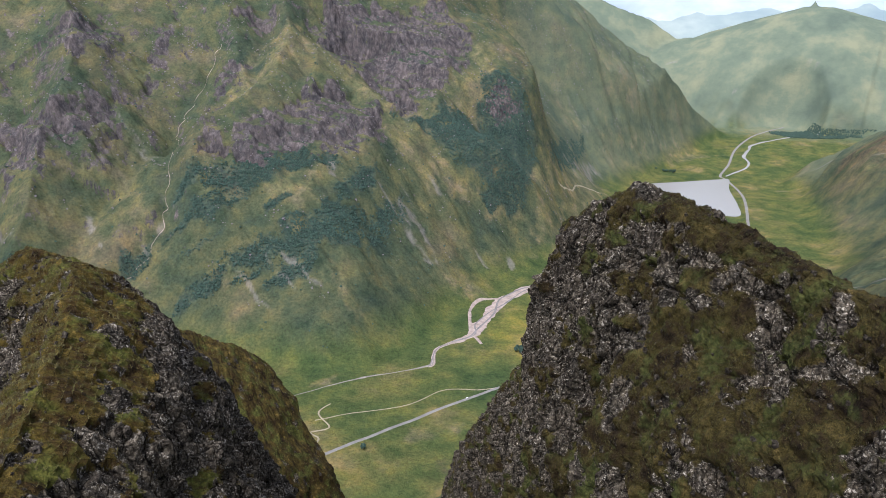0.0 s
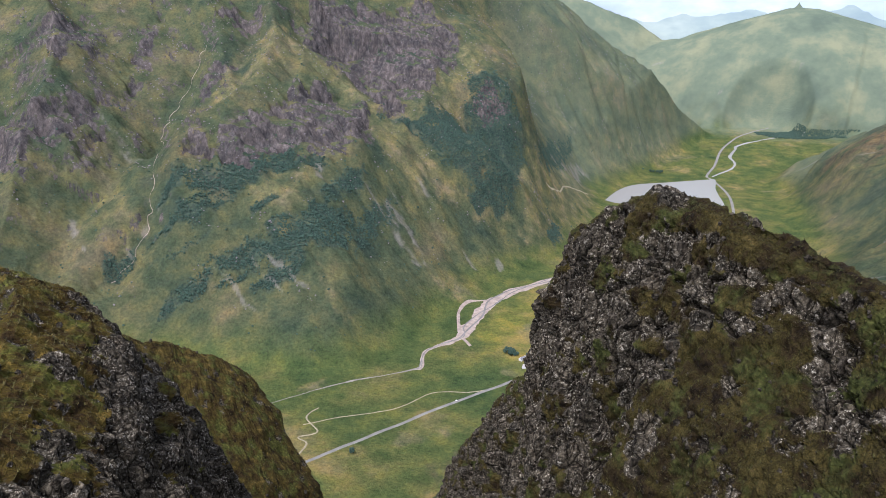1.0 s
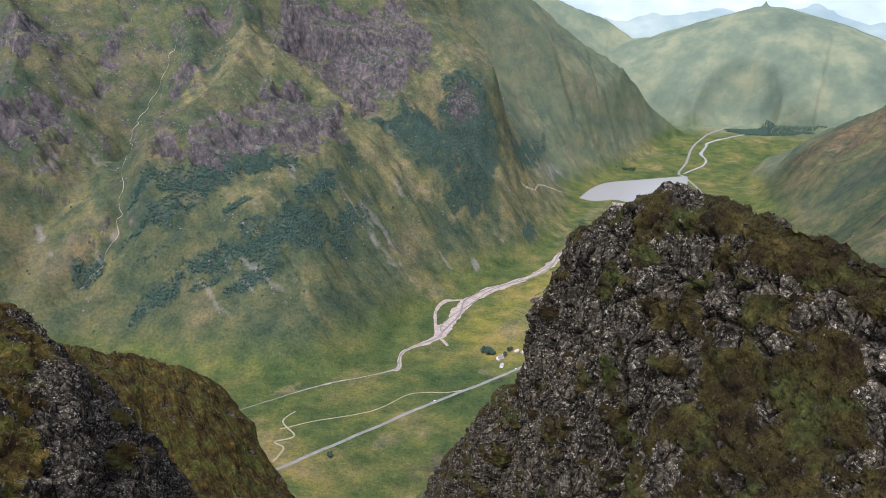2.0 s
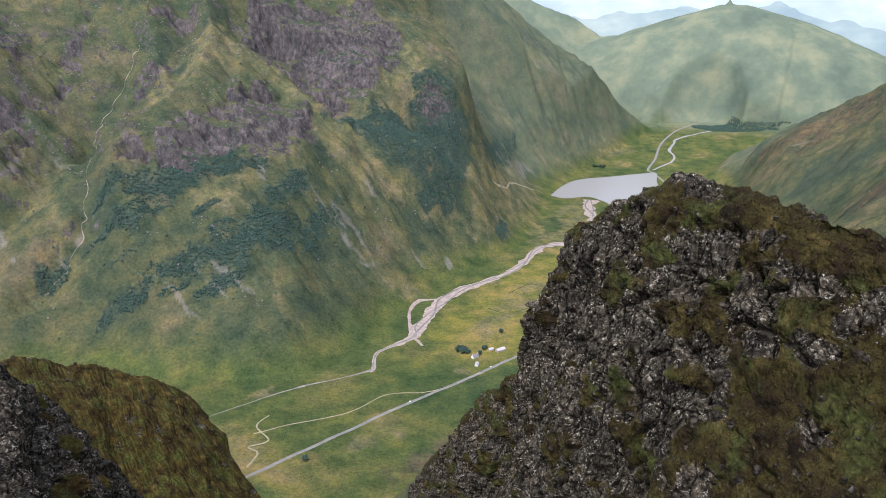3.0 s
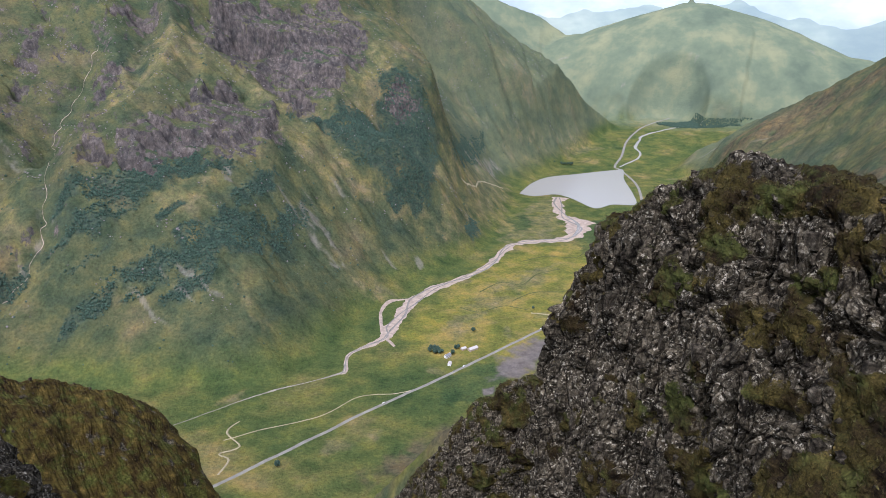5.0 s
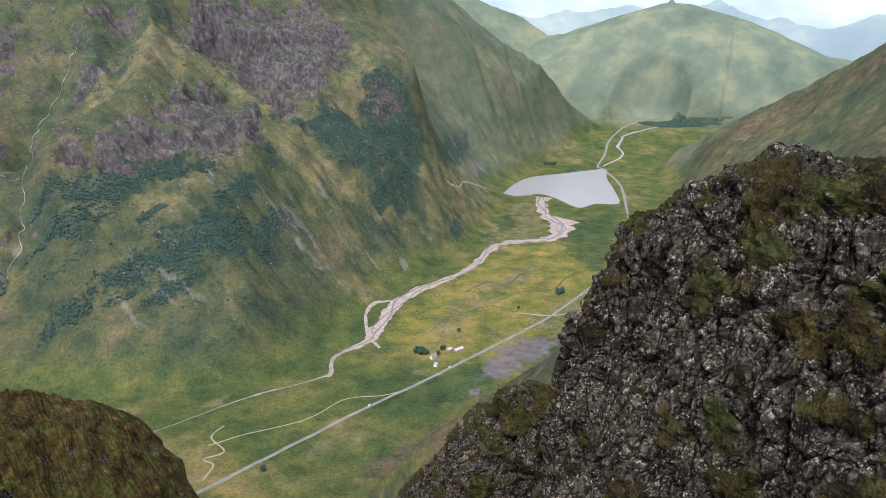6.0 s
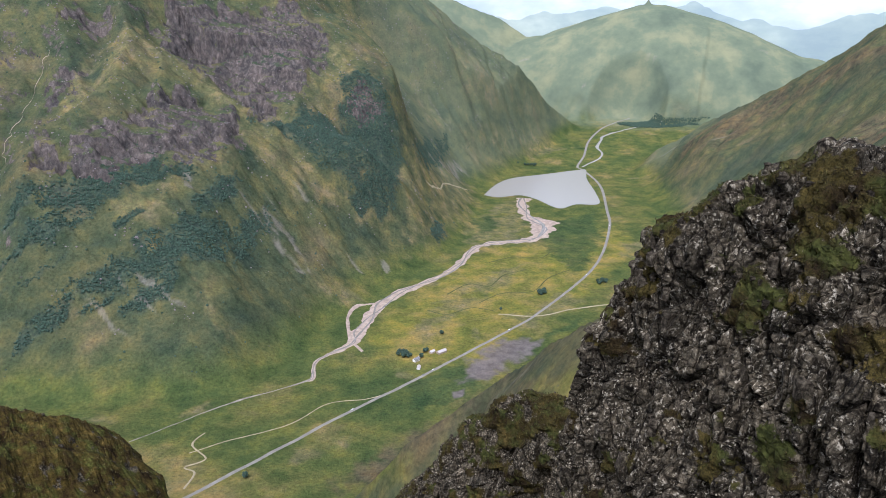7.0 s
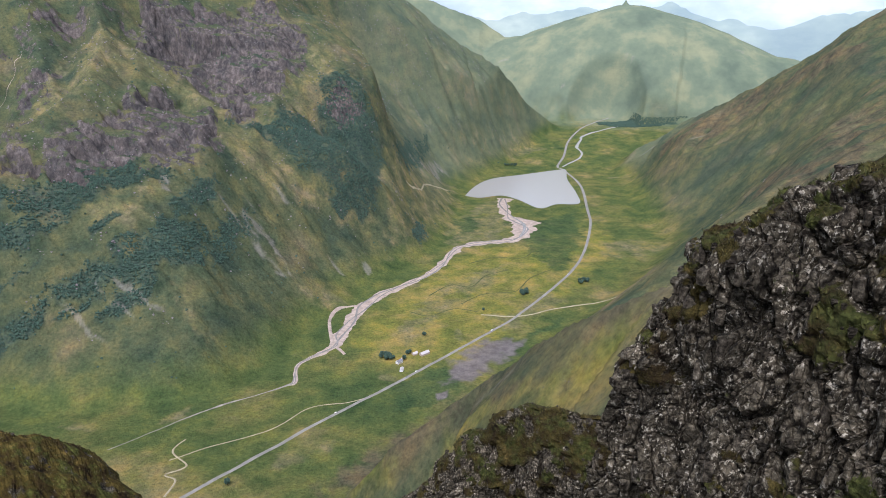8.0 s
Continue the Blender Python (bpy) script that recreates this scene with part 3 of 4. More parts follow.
def build_ground():
    th = angles()
    rr = np.concatenate([np.geomspace(0.5, 380, 64)[:-1], np.linspace(380, 1000, 110)[:-1], np.linspace(1000, 1500, 110)[:-1], np.linspace(1500, 2600, 360)[:-1], np.linspace(2600, 3500, 150)[:-1], np.linspace(3500, 4960, 120)])
    r, a = np.meshgrid(rr, th, indexing="ij")
    x, y = (r * np.sin(a)).ravel(), (r * np.cos(a)).ravel()
    z = height(x, y)
    nu, nv = len(rr), len(th)
    co = np.stack([x, y, z], -1)
    ob = surface("ground", co, nu, nv, LAND, wrap=True)
    g = co.reshape(nu, nv, 3)
    nrm = np.cross(np.gradient(g, axis=0), np.gradient(g, axis=1)).reshape(-1, 3)
    nz = np.abs(nrm[:, 2]) / np.linalg.norm(nrm, axis=1)
    rough = fbm(flat(x, y, 55, 2.0), 4)
    far = np.hypot(x, y)
    above = z - floor_height(x, y)
    along, across = 0.69 * x + 0.72 * y, -0.72 * x + 0.69 * y
    glenwards = 0.6 * x + 0.8 * y
    streak = fbm(np.stack([along / 26 + 0.5 * rough, across / 260, 0 * x], -1), 3)
    brae = step(-100, 250, x - 1650 + 0.45 * (y - 2000)) * (1 - step(3000, 3300, glenwards))
    cliff = cover("cliff", x, y)
    # bare rock on the cliffs, less of it on their ledges, and broken outcrops high on the slopes
    rock = cliff * step(0.02, 0.34, 1.0 - nz + 0.14 * rough)
    crags = step(0.50, 0.72, 1.10 - nz + 0.30 * rough + 0.10 * streak + 0.12 * step(250, 480, above)) * step(90, 240, above)
    crags *= (1 - 0.8 * step(3300, 3700, glenwards)) * (0.1 + 0.9 * step(900, 1250, far)) * (1 - 0.7 * brae) * (1 - 0.6 * step(600, 850, x) * step(2350, 2700, y))
    crags *= 0.35 + 0.65 * step(0, 1, (-100 - x) / 320)
    rock = np.maximum(0.95 * rock, 0.55 * crags)
    meadow = 1 - step(6, 80, above + 12 * rough)
    lush = cover("lush", x, y, 20.0)
    hay = np.maximum(0.85 * cover("meadow", x, y, 30.0) * (1 - step(12, 30, above)), 0.9 * lush)
    straw_and_sun = np.maximum(0.8 * cover("straw_and_sun", x, y, 20.0) * step(-0.75, 0.25, rough + 0.2 * streak), 0.7 * step(0.66, 0.9, fbm(flat(x, y, 120, 14.0), 4)) * meadow)
    rubble = cover("rubble", x, y, 9.0)
    scree = np.maximum(0.5 * rubble * step(-0.2, 0.5, streak + rough), 0.4 * step(0.72, 0.95, streak) * step(50, 110, above) * (1 - step(300, 420, above)) * (1 - rock))
    shingle = 0.85 * cover("shingle", x, y)
    nearby = 1 - step(900, 1400, far)
    heather = step(0.0, 0.5, fbm(flat(x, y, 90, 21.0), 4) + 0.35 * streak - 0.05 + 0.3 * brae * step(100, 330, above)) * np.maximum(np.maximum(0.2 * nearby, 0.4 * brae), 0.3 * step(200, 400, above)) * step(20, 70, above)
    heather = np.maximum(heather, 0.9 * cover("heather", x, y, 22.0) * step(-0.7, 0.1, rough)) * (1 - 0.6 * lush)
    wood = 0.85 * cover("wood", x, y) * step(-0.6, 0.1, rough + 0.3)
    # mask for that painted haze: the far hill fully, the slopes before it partly
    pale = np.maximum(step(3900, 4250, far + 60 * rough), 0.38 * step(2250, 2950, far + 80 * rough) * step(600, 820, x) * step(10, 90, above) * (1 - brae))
    for name, v in (("rock", rock), ("meadow", meadow), ("hay", hay), ("scree", scree), ("shingle", shingle), ("straw_and_sun", straw_and_sun), ("heather", heather), ("green", 0.8 * cover("green", x, y)), ("wood", wood * (1 - 0.6 * cliff)), ("pale", pale)):
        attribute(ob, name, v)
    return tagged(ob, "green glen floor and steep grassy mountainsides with dark crags", "ground", kind="structure")


ground = build_ground()


# ---- ribbons laid on the ground: road, river, path ----
def smooth_line(nodes, gap):
    p = np.array(nodes, float)
    d = np.concatenate([[0], np.cumsum(np.hypot(*np.diff(p[:, :2], axis=0).T))])
    m = max(2, int(d[-1] / gap))
    out = []
    for s in np.linspace(0, d[-1], m):
        i = min(np.searchsorted(d, s, "right") - 1, len(p) - 2)
        t = (s - d[i]) / (d[i + 1] - d[i])
        a, b, c, e = p[max(i - 1, 0)], p[i], p[i + 1], p[min(i + 2, len(p) - 1)]
        out.append(0.5 * (2 * b + (c - a) * t + (2 * a - 5 * b + 4 * c - e) * t * t + (3 * b - a - 3 * c + e) * t ** 3))
    return np.array(out)


def ribbon(name, nodes, material, gap=6.0, lift=0.5, wobble=0.0, label="", across=5):
    """nodes: x, y, width."""
    p = smooth_line(nodes, gap)
    d = np.gradient(p[:, :2], axis=0)
    d /= np.linalg.norm(d, axis=1, keepdims=True)
    side = np.stack([-d[:, 1], d[:, 0]], -1)
    n = len(p)
    wl = p[:, 2] * (1 + wobble * fbm(np.stack([np.arange(n) * gap / 55, 0 * p[:, 0], 0 * p[:, 0] + 3], -1), 3))
    wr = p[:, 2] * (1 + wobble * fbm(np.stack([np.arange(n) * gap / 55, 0 * p[:, 0], 0 * p[:, 0] + 9], -1), 3))
    rows = []
    for k in np.linspace(-1, 1, across):
        w = np.where(k < 0, wl, wr) / 2 * k
        xy = p[:, :2] + side * w[:, None]
        edge = 1.4 * lift * (1 - abs(k) ** 4) - 0.4 * lift
        rows.append(np.column_stack([xy, height(xy[:, 0], xy[:, 1]) + edge]))
    co = np.stack(rows, 1).reshape(-1, 3)
    return tagged(surface(name, co, n, across, material), label, name.split("_")[-1], kind="structure")


road = ribbon("road", [(-260, 850, 9), (-70, 972, 9), (64, 1066, 9), (209, 1160, 9), (405, 1267, 9), (627, 1388, 9), (743, 1459, 9), (975, 1638, 10), (1129, 1798, 10), (1307, 2044, 11), (1394, 2203, 12), (1560, 2530, 13), (1628, 2786, 13), (1638, 2862, 13), (1745, 2992, 13), (1890, 3199, 13), (2070, 3376, 13), (2200, 3450, 12), (2330, 3500, 12)], ASPHALT, lift=1.2, label="grey two-lane asphalt road along the glen floor")
STONY = plain("wet_stones", (0.235, 0.205, 0.165), 0.7, 0.45, 0.06)
SHALLOWS = plain("shallow_water", (0.24, 0.22, 0.19), 0.25, 0.2, 0.05)
lower_river = ribbon("river", [(-182, 1152, 2.2), (-136, 1180, 2.0), (-57, 1228, 3), (-20, 1245, 6), (14, 1260, 7), (50, 1270, 3), (91, 1282, 3.5), (150, 1306, 9)], STONY, gap=4.0, lift=0.7, wobble=0.9, label="narrow stony lower reach of the river")
GRAVEL_LINE = [(140, 1303, 7), (150, 1306, 12), (168, 1371, 10), (196, 1401, 15), (259, 1436, 30), (287, 1486, 40), (326, 1554, 36), (373, 1626, 38), (453, 1696, 36), (570, 1761, 22), (670, 1845, 28), (774, 1970, 34), (881, 1990, 40), (971, 1987, 50), (1056, 2053, 84), (1092, 2145, 96), (1076, 2226, 56), (1122, 2371, 46), (1178, 2463, 70)]
river = ribbon("river", GRAVEL_LINE, GRAVEL, gap=4.0, lift=0.8, wobble=0.75, label="braided river of pale pinkish gravel on the glen floor")
for sway, wide in ((0.30, 0.16), (-0.27, 0.10)):
    ribbon("river", [(px + sway * w * math.sin(1.9 * i + 9 * sway), py - sway * w * math.cos(1.3 * i), 2.0 + wide * w) for i, (px, py, w) in enumerate(GRAVEL_LINE)], SHALLOWS, gap=4.0, lift=1.15, wobble=0.6, label="shallow water threading the gravel bars")
footpath = ribbon("footpath", [(-86, 1087, 2.4), (-23, 1110, 2.4), (83, 1138, 2.4), (163, 1193, 2.4), (239, 1191, 2.4), (287, 1204, 2.4), (400, 1262, 3.5)], PATH_EARTH, lift=0.8, label="narrow worn footpath through the grass")


stream = ribbon("stream", [(ax + k * (bx - ax) / 4 + 5 * math.sin(2.3 * k + 1.7 * i), ay + k * (by - ay) / 4, 0.5 + 0.45 * ((i + k) % 3)) for i, ((ax, ay, _), (bx, by, _)) in enumerate(zip(STREAM[:-1], STREAM[1:])) for k in range(4)], GRAVEL, gap=3.0, lift=0.9, wobble=1.2, label="thin white mountain stream falling down a gully")
side_channel = ribbon("river", [(275, 1392, 8), (265, 1464, 12), (279, 1572, 10), (317, 1636, 12), (378, 1644, 10)], GRAVEL, lift=0.8, wobble=0.5, label="dry side channel of pale gravel beside the river")
far_river = ribbon("river", [(1655, 2850, 10), (1794, 2929, 14), (1850, 3000, 12), (1873, 3085, 18), (1950, 3180, 14), (2028, 3259, 16), (2279, 3323, 12), (2400, 3290, 9)], WATER, lift=1.2, wobble=0.6, label="winding pale river flowing out of the lake")
lay_by = ribbon("track", [(640, 1480, 5), (730, 1440, 6), (840, 1450, 6), (960, 1440, 7), (1060, 1410, 6)], PATH_EARTH, lift=0.8, wobble=0.3, label="stony track crossing the glen floor")
DRAIN = plain("wet_rushes", (0.085, 0.095, 0.035), 0.9, 0.3, 0.06)
drains = [ribbon("drain", [(px, py, w) for px, py in line], DRAIN, lift=0.6, wobble=0.5, label="dark rushy old channel winding through the meadow") for w, line in (
    (5, [(560, 1640), (640, 1690), (690, 1660), (760, 1720), (840, 1740)]),
    (4, [(620, 1560), (700, 1600), (790, 1590), (870, 1660), (960, 1700)]),
    (5, [(760, 1830), (850, 1850), (930, 1820), (1010, 1880), (1090, 1870)]),
    (4, [(480, 1560), (520, 1520), (590, 1540), (640, 1500)]))]
zigzag = ribbon("track", [(-93, 983, 4), (-77, 1024, 4), (-92, 1045, 4), (-60, 1061, 4), (-81, 1114, 4), (-60, 1150, 3)], PATH_EARTH, lift=0.8, wobble=0.3, label="pale worn track winding through the grass")
hill_track = ribbon("track", [(690, 2230, 5), (760, 2290, 5), (830, 2420, 6), (960, 2540, 6)], PATH_EARTH, lift=0.9, wobble=0.3, label="pale earth track at the foot of the slope")


# ---- the lake ----
def build_lake():
    p = smooth_line([(1041, 2558, 0), (1150, 2690, 0), (1258, 2765, 0), (1411, 2781, 0), (1594, 2800, 0), (1640, 2790, 0), (1560, 2640, 0), (1480, 2430, 0), (1410, 2292, 0), (1324, 2315, 0), (1238, 2292, 0), (1213, 2429, 0), (1175, 2505, 0), (1083, 2506, 0), (1041, 2558, 0)], 12)
    c = p[:, :2].mean(0)
    rows = [np.column_stack([c + (p[:, :2] - c) * k, np.full(len(p), 1.6)]) for k in (0.0, 0.4, 0.8, 1.0)]
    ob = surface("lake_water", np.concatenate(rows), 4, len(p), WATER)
    return tagged(ob, "pale still lake water with the sky's reflected brightness in its colour", "lake", kind="structure")


lake = build_lake()


# ---- crags: a crest line with two flanks, broken into blocks ----
def spline(nodes, gap):
    p = np.array(nodes, float)
    d = np.concatenate([[0], np.cumsum(np.linalg.norm(np.diff(p, axis=0), axis=1))])
    s = np.linspace(0, d[-1], max(2, int(d[-1] / gap)))
    out = np.column_stack([np.interp(s, d, p[:, i]) for i in range(p.shape[1])])
    k = max(3, int(2.0 / gap) | 1)
    pad = np.pad(out, ((k // 2, k // 2), (0, 0)), "edge")
    return np.column_stack([np.convolve(pad[:, i], np.ones(k) / k, "valid") for i in range(p.shape[1])])


def flank(profile, gap):
    return spline(profile, gap)


def crag(name, crest, left, right, gap, blocks, moss_bias, label, category="crag", seed=0.0, left_end=None, blend=None, tall=2.5, material=None, pinch=None, tuck=None):
    """crest: x, y, z from one end to the other; left, right: (outwards, down) on each hand, seen along the crest."""
    c = spline(crest, gap)
    n = len(c)
    d = np.gradient(c[:, :2], axis=0)
    k = max(3, int(5.0 / gap) | 1)
    pad = np.pad(d, ((k // 2, k // 2), (0, 0)), "edge")
    d = np.column_stack([np.convolve(pad[:, i], np.ones(k) / k, "valid") for i in range(2)])
    d /= np.linalg.norm(d, axis=1, keepdims=True)
    side = np.stack([-d[:, 1], d[:, 0]], -1)
    fl, fr = flank(left, gap), flank(right, gap * 3)
    if left_end is not None:
        fe = flank(left_end, gap)
        fe = np.column_stack([np.interp(np.linspace(0, 1, len(fl)), np.linspace(0, 1, len(fe)), fe[:, i]) for i in (0, 1)])
        w = step(blend[0], blend[1], c[:, 1])[:, None]
    rows = []
    for j in range(len(fl) - 1, 0, -1):
        if left_end is None:
            out, down = np.full(n, fl[j, 0]), np.full(n, fl[j, 1])
        else:
            out, down = fl[j, 0] * (1 - w[:, 0]) + fe[j, 0] * w[:, 0], fl[j, 1] * (1 - w[:, 0]) + fe[j, 1] * w[:, 0]
        if pinch:
            out = out * (1 - pinch[2] * step(pinch[0], pinch[1], c[:, 1]))
        rows.append(np.column_stack([c[:, :2] + side * out[:, None], c[:, 2] - down]))
    for j in range(len(fr)):
        out = fr[j, 0] * (1 - tuck[2] * step(-tuck[0], -tuck[1], -c[:, 2])) if tuck else np.full(n, fr[j, 0])
        rows.append(np.column_stack([c[:, :2] - side * out[:, None], c[:, 2] - fr[j, 1]]))
    m = len(rows)
    g = np.stack(rows, 0)
    nrm = np.cross(np.gradient(g, axis=1), np.gradient(g, axis=0))
    nrm /= np.linalg.norm(nrm, axis=2, keepdims=True) + 1e-9
    p, nn = g.reshape(-1, 3), nrm.reshape(-1, 3)
    if nn[len(nn) // 2, 2] < 0 and np.median(nn[:, 2]) < 0:
        nn = -nn
    # broad swell, then blocks at four sizes, upright joints
    q = p + 0.45 * np.stack([fbm(p / 4.0 + 1.1 + seed, 2), fbm(p / 4.0 + 7.7 + seed, 2), fbm(p / 4.0 + 4.2 + seed, 2)], -1)
    swell = 0.9 * fbm(p / 6.5 + seed, 3)
    rocky = step(-0.25, 0.25, 0.66 - nn[:, 2] * 0.75 - (moss_bias(p) if callable(moss_bias) else moss_bias) + 0.75 * fbm(p / (3.6, 3.6, 2.6) + 31 + seed, 4))
    disp = np.zeros(len(p))
    for size, amp, *stretch in blocks:
        gap_, who, slant = cells(q / (size, size, size * (stretch[0] if stretch else tall)) + seed)
        disp += amp * ((who - 0.5) * 2.0 + 1.2 * slant - 1.6 * np.exp(-(gap_ / 0.09) ** 2))
    turf = 0.22 * fbm(p / 0.7 + 3 + seed, 3) + 0.12
    co = p + nn * (swell + disp * (0.25 + 0.75 * rocky) * (1 - 0.45 * np.clip(nn[:, 2], 0, 1)) + turf * (1 - rocky))[:, None]
    ob = surface(name, co, m, n, material or CRAG, smooth=False)
    attribute(ob, "moss", 1 - rocky)
    return tagged(ob, label, category), co.reshape(m, n, 3), (1 - rocky).reshape(m, n)


pinnacle, pin_co, pin_moss = crag(
    "rock_pinnacle",
    [(34.2, 19, 767.4), (32, 30, 768.3), (31, 38, 768.6), (30.3, 43, 769.1), (29.5, 48, 769.5), (28.5, 53, 769.5), (27, 57, 769.2), (26, 61, 768.7), (25.3, 64, 767.3), (23.8, 67.2, 763.8), (22.6, 68.5, 762.2), (22.3, 69.9, 759.4), (22.6, 71, 755), (22.6, 72.8, 747.6), (22.8, 76, 735), (23, 82, 715)],
    [(0, 0), (1.5, 1.5), (3.2, 4.8), (5.3, 7.4), (7.5, 10.5), (10, 15), (14, 24), (20, 40)],
    [(0, 0), (2, 1), (4, 4), (7, 12), (12, 26), (22, 55)],
    0.13, [(2.5, 0.66, 5.0), (1.1, 0.46, 3.8), (0.55, 0.17, 2.0)], lambda p: 0.15 + 0.26 * (1 - step(46, 54, p[:, 1] + 0.6 * (p[:, 2] - 764))),
    "jagged grey rock pinnacle with moss and lichen on its ledges", "rock pinnacle",
    left_end=[(0, 0), (2.6, 0.7), (3.5, 2.4), (4.5, 5.6), (5.4, 8.5), (6.0, 11), (7, 14.5), (8.5, 20), (11, 30), (14.5, 42)], blend=(47, 53), pinch=(65, 71, 0.55))
lower_crag, low_co, low_moss = crag(
    "crag",
    [(75, 96, 722), (52, 104, 723), (42, 108, 723.5), (38, 111.5, 724), (33.5, 114.5, 721), (30.5, 121, 713), (28.5, 132, 697), (29.5, 148, 682), (30, 169, 653), (31, 195, 600)],
    [(0, 0), (2.5, 2), (5, 6), (7, 12), (10, 22), (15, 38), (24, 60)],
    [(0, 0), (3, 2), (8, 12), (15, 22), (28, 45)],
    0.33, [(3.6, 0.85), (1.5, 0.5), (0.75, 0.24)], 0.25,
    "dark broken crag below the pinnacle, tufted with grass", seed=5.0)
left_crag, left_co, left_moss = crag(
    "crag",
    [(-26, 15, 748), (-25, 30, 755), (-24, 45, 758.2), (-25.3, 56, 759.1), (-28.4, 68, 758.9), (-34, 78, 758.5), (-39, 82, 758), (-50, 88, 752), (-60, 94, 742)],
    [(0, 0), (4, 3), (9, 12), (16, 20), (28, 42)],
    [(0, 0), (2.7, 1.6), (4.9, 3.6), (7.6, 6), (9.5, 12), (11.6, 13), (15.5, 22), (21, 38), (32, 62)],
    0.19, [(3.4, 0.8), (1.4, 0.5), (0.6, 0.20)], lambda p: -0.14 + 0.46 * step(752, 757, p[:, 2] + 1.5 * fbm(p / 5, 2)),
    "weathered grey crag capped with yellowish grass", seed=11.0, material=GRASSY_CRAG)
spur, spur_co, spur_moss = crag(
    "grassy_spur",
    [(-110, 140, 728), (-80, 155, 716), (-57, 166, 708), (-45, 171, 702), (-36, 173, 697), (-26, 177, 688), (-22, 180, 672), (-17, 179, 655), (-11, 178, 638), (-1, 180, 610)],
    [(0, 0), (4, 4), (10, 14), (20, 35)],
    [(0, 0), (4, 1.2), (12, 4), (22, 12), (32, 17), (42, 30), (56, 55)],
    0.4, [(4.5, 0.7), (2.0, 0.35)], 0.55,
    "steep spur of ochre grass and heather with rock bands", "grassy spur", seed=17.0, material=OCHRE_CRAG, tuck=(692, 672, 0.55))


# ---- far mountains behind the hills ----
def build_backdrop(r, base, swing, seed, stops, glow, label):
    m, n, l, b = nodes_of("hazy_far_mountains")
    # haze is mixed into this colour, and a faint emission brightens the shell
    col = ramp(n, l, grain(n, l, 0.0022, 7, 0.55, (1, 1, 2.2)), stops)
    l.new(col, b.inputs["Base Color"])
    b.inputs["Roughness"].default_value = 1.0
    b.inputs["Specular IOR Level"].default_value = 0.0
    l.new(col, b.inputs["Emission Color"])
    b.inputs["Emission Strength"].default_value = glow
    th = np.radians(np.linspace(-60, 80, 420))
    top = base + swing * fbm(np.stack([th * 7, 0 * th, 0 * th + seed], -1), 5)
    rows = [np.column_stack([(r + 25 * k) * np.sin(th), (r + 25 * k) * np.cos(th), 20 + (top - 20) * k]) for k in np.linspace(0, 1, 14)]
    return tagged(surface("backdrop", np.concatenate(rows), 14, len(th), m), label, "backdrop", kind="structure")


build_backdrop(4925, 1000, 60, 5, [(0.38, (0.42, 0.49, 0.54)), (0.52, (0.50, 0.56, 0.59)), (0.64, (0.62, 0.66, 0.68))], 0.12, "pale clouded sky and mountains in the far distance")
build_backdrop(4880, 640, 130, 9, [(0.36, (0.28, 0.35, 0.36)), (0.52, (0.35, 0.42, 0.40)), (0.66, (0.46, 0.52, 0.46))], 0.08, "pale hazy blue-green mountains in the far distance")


# ---- small solids ----
def part(name, co, faces, material, parent, label=""):
    me = bpy.data.meshes.new(name)
    me.from_pydata([tuple(v) for v in co], [], faces)
    me.materials.append(material)
    ob = new(name, me)
    ob.parent = parent
    return tagged(ob, label)


def box(x0, y0, z0, x1, y1, z1):
    co = [(x, y, z) for z in (z0, z1) for y in (y0, y1) for x in (x0, x1)]
    return co, [(0, 2, 3, 1), (4, 5, 7, 6), (0, 1, 5, 4), (2, 6, 7, 3), (0, 4, 6, 2), (1, 3, 7, 5)]


def empty(name, m, label, category, group=""):
    ob = new(name)
    ob.matrix_world = m
    return tagged(ob, label, category, group)


GLASS = plain("dark_window", (0.05, 0.055, 0.06), 0.2, 0.1)
TIMBER = plain("barn_boards", (0.42, 0.34, 0.28), 0.8, 0.2)
RUST = plain("pale_tin_roof", (0.50, 0.45, 0.42), 0.6, 0.15)
RUBBER = plain("tyre_rubber", (0.03, 0.03, 0.03), 0.9, 0.1)


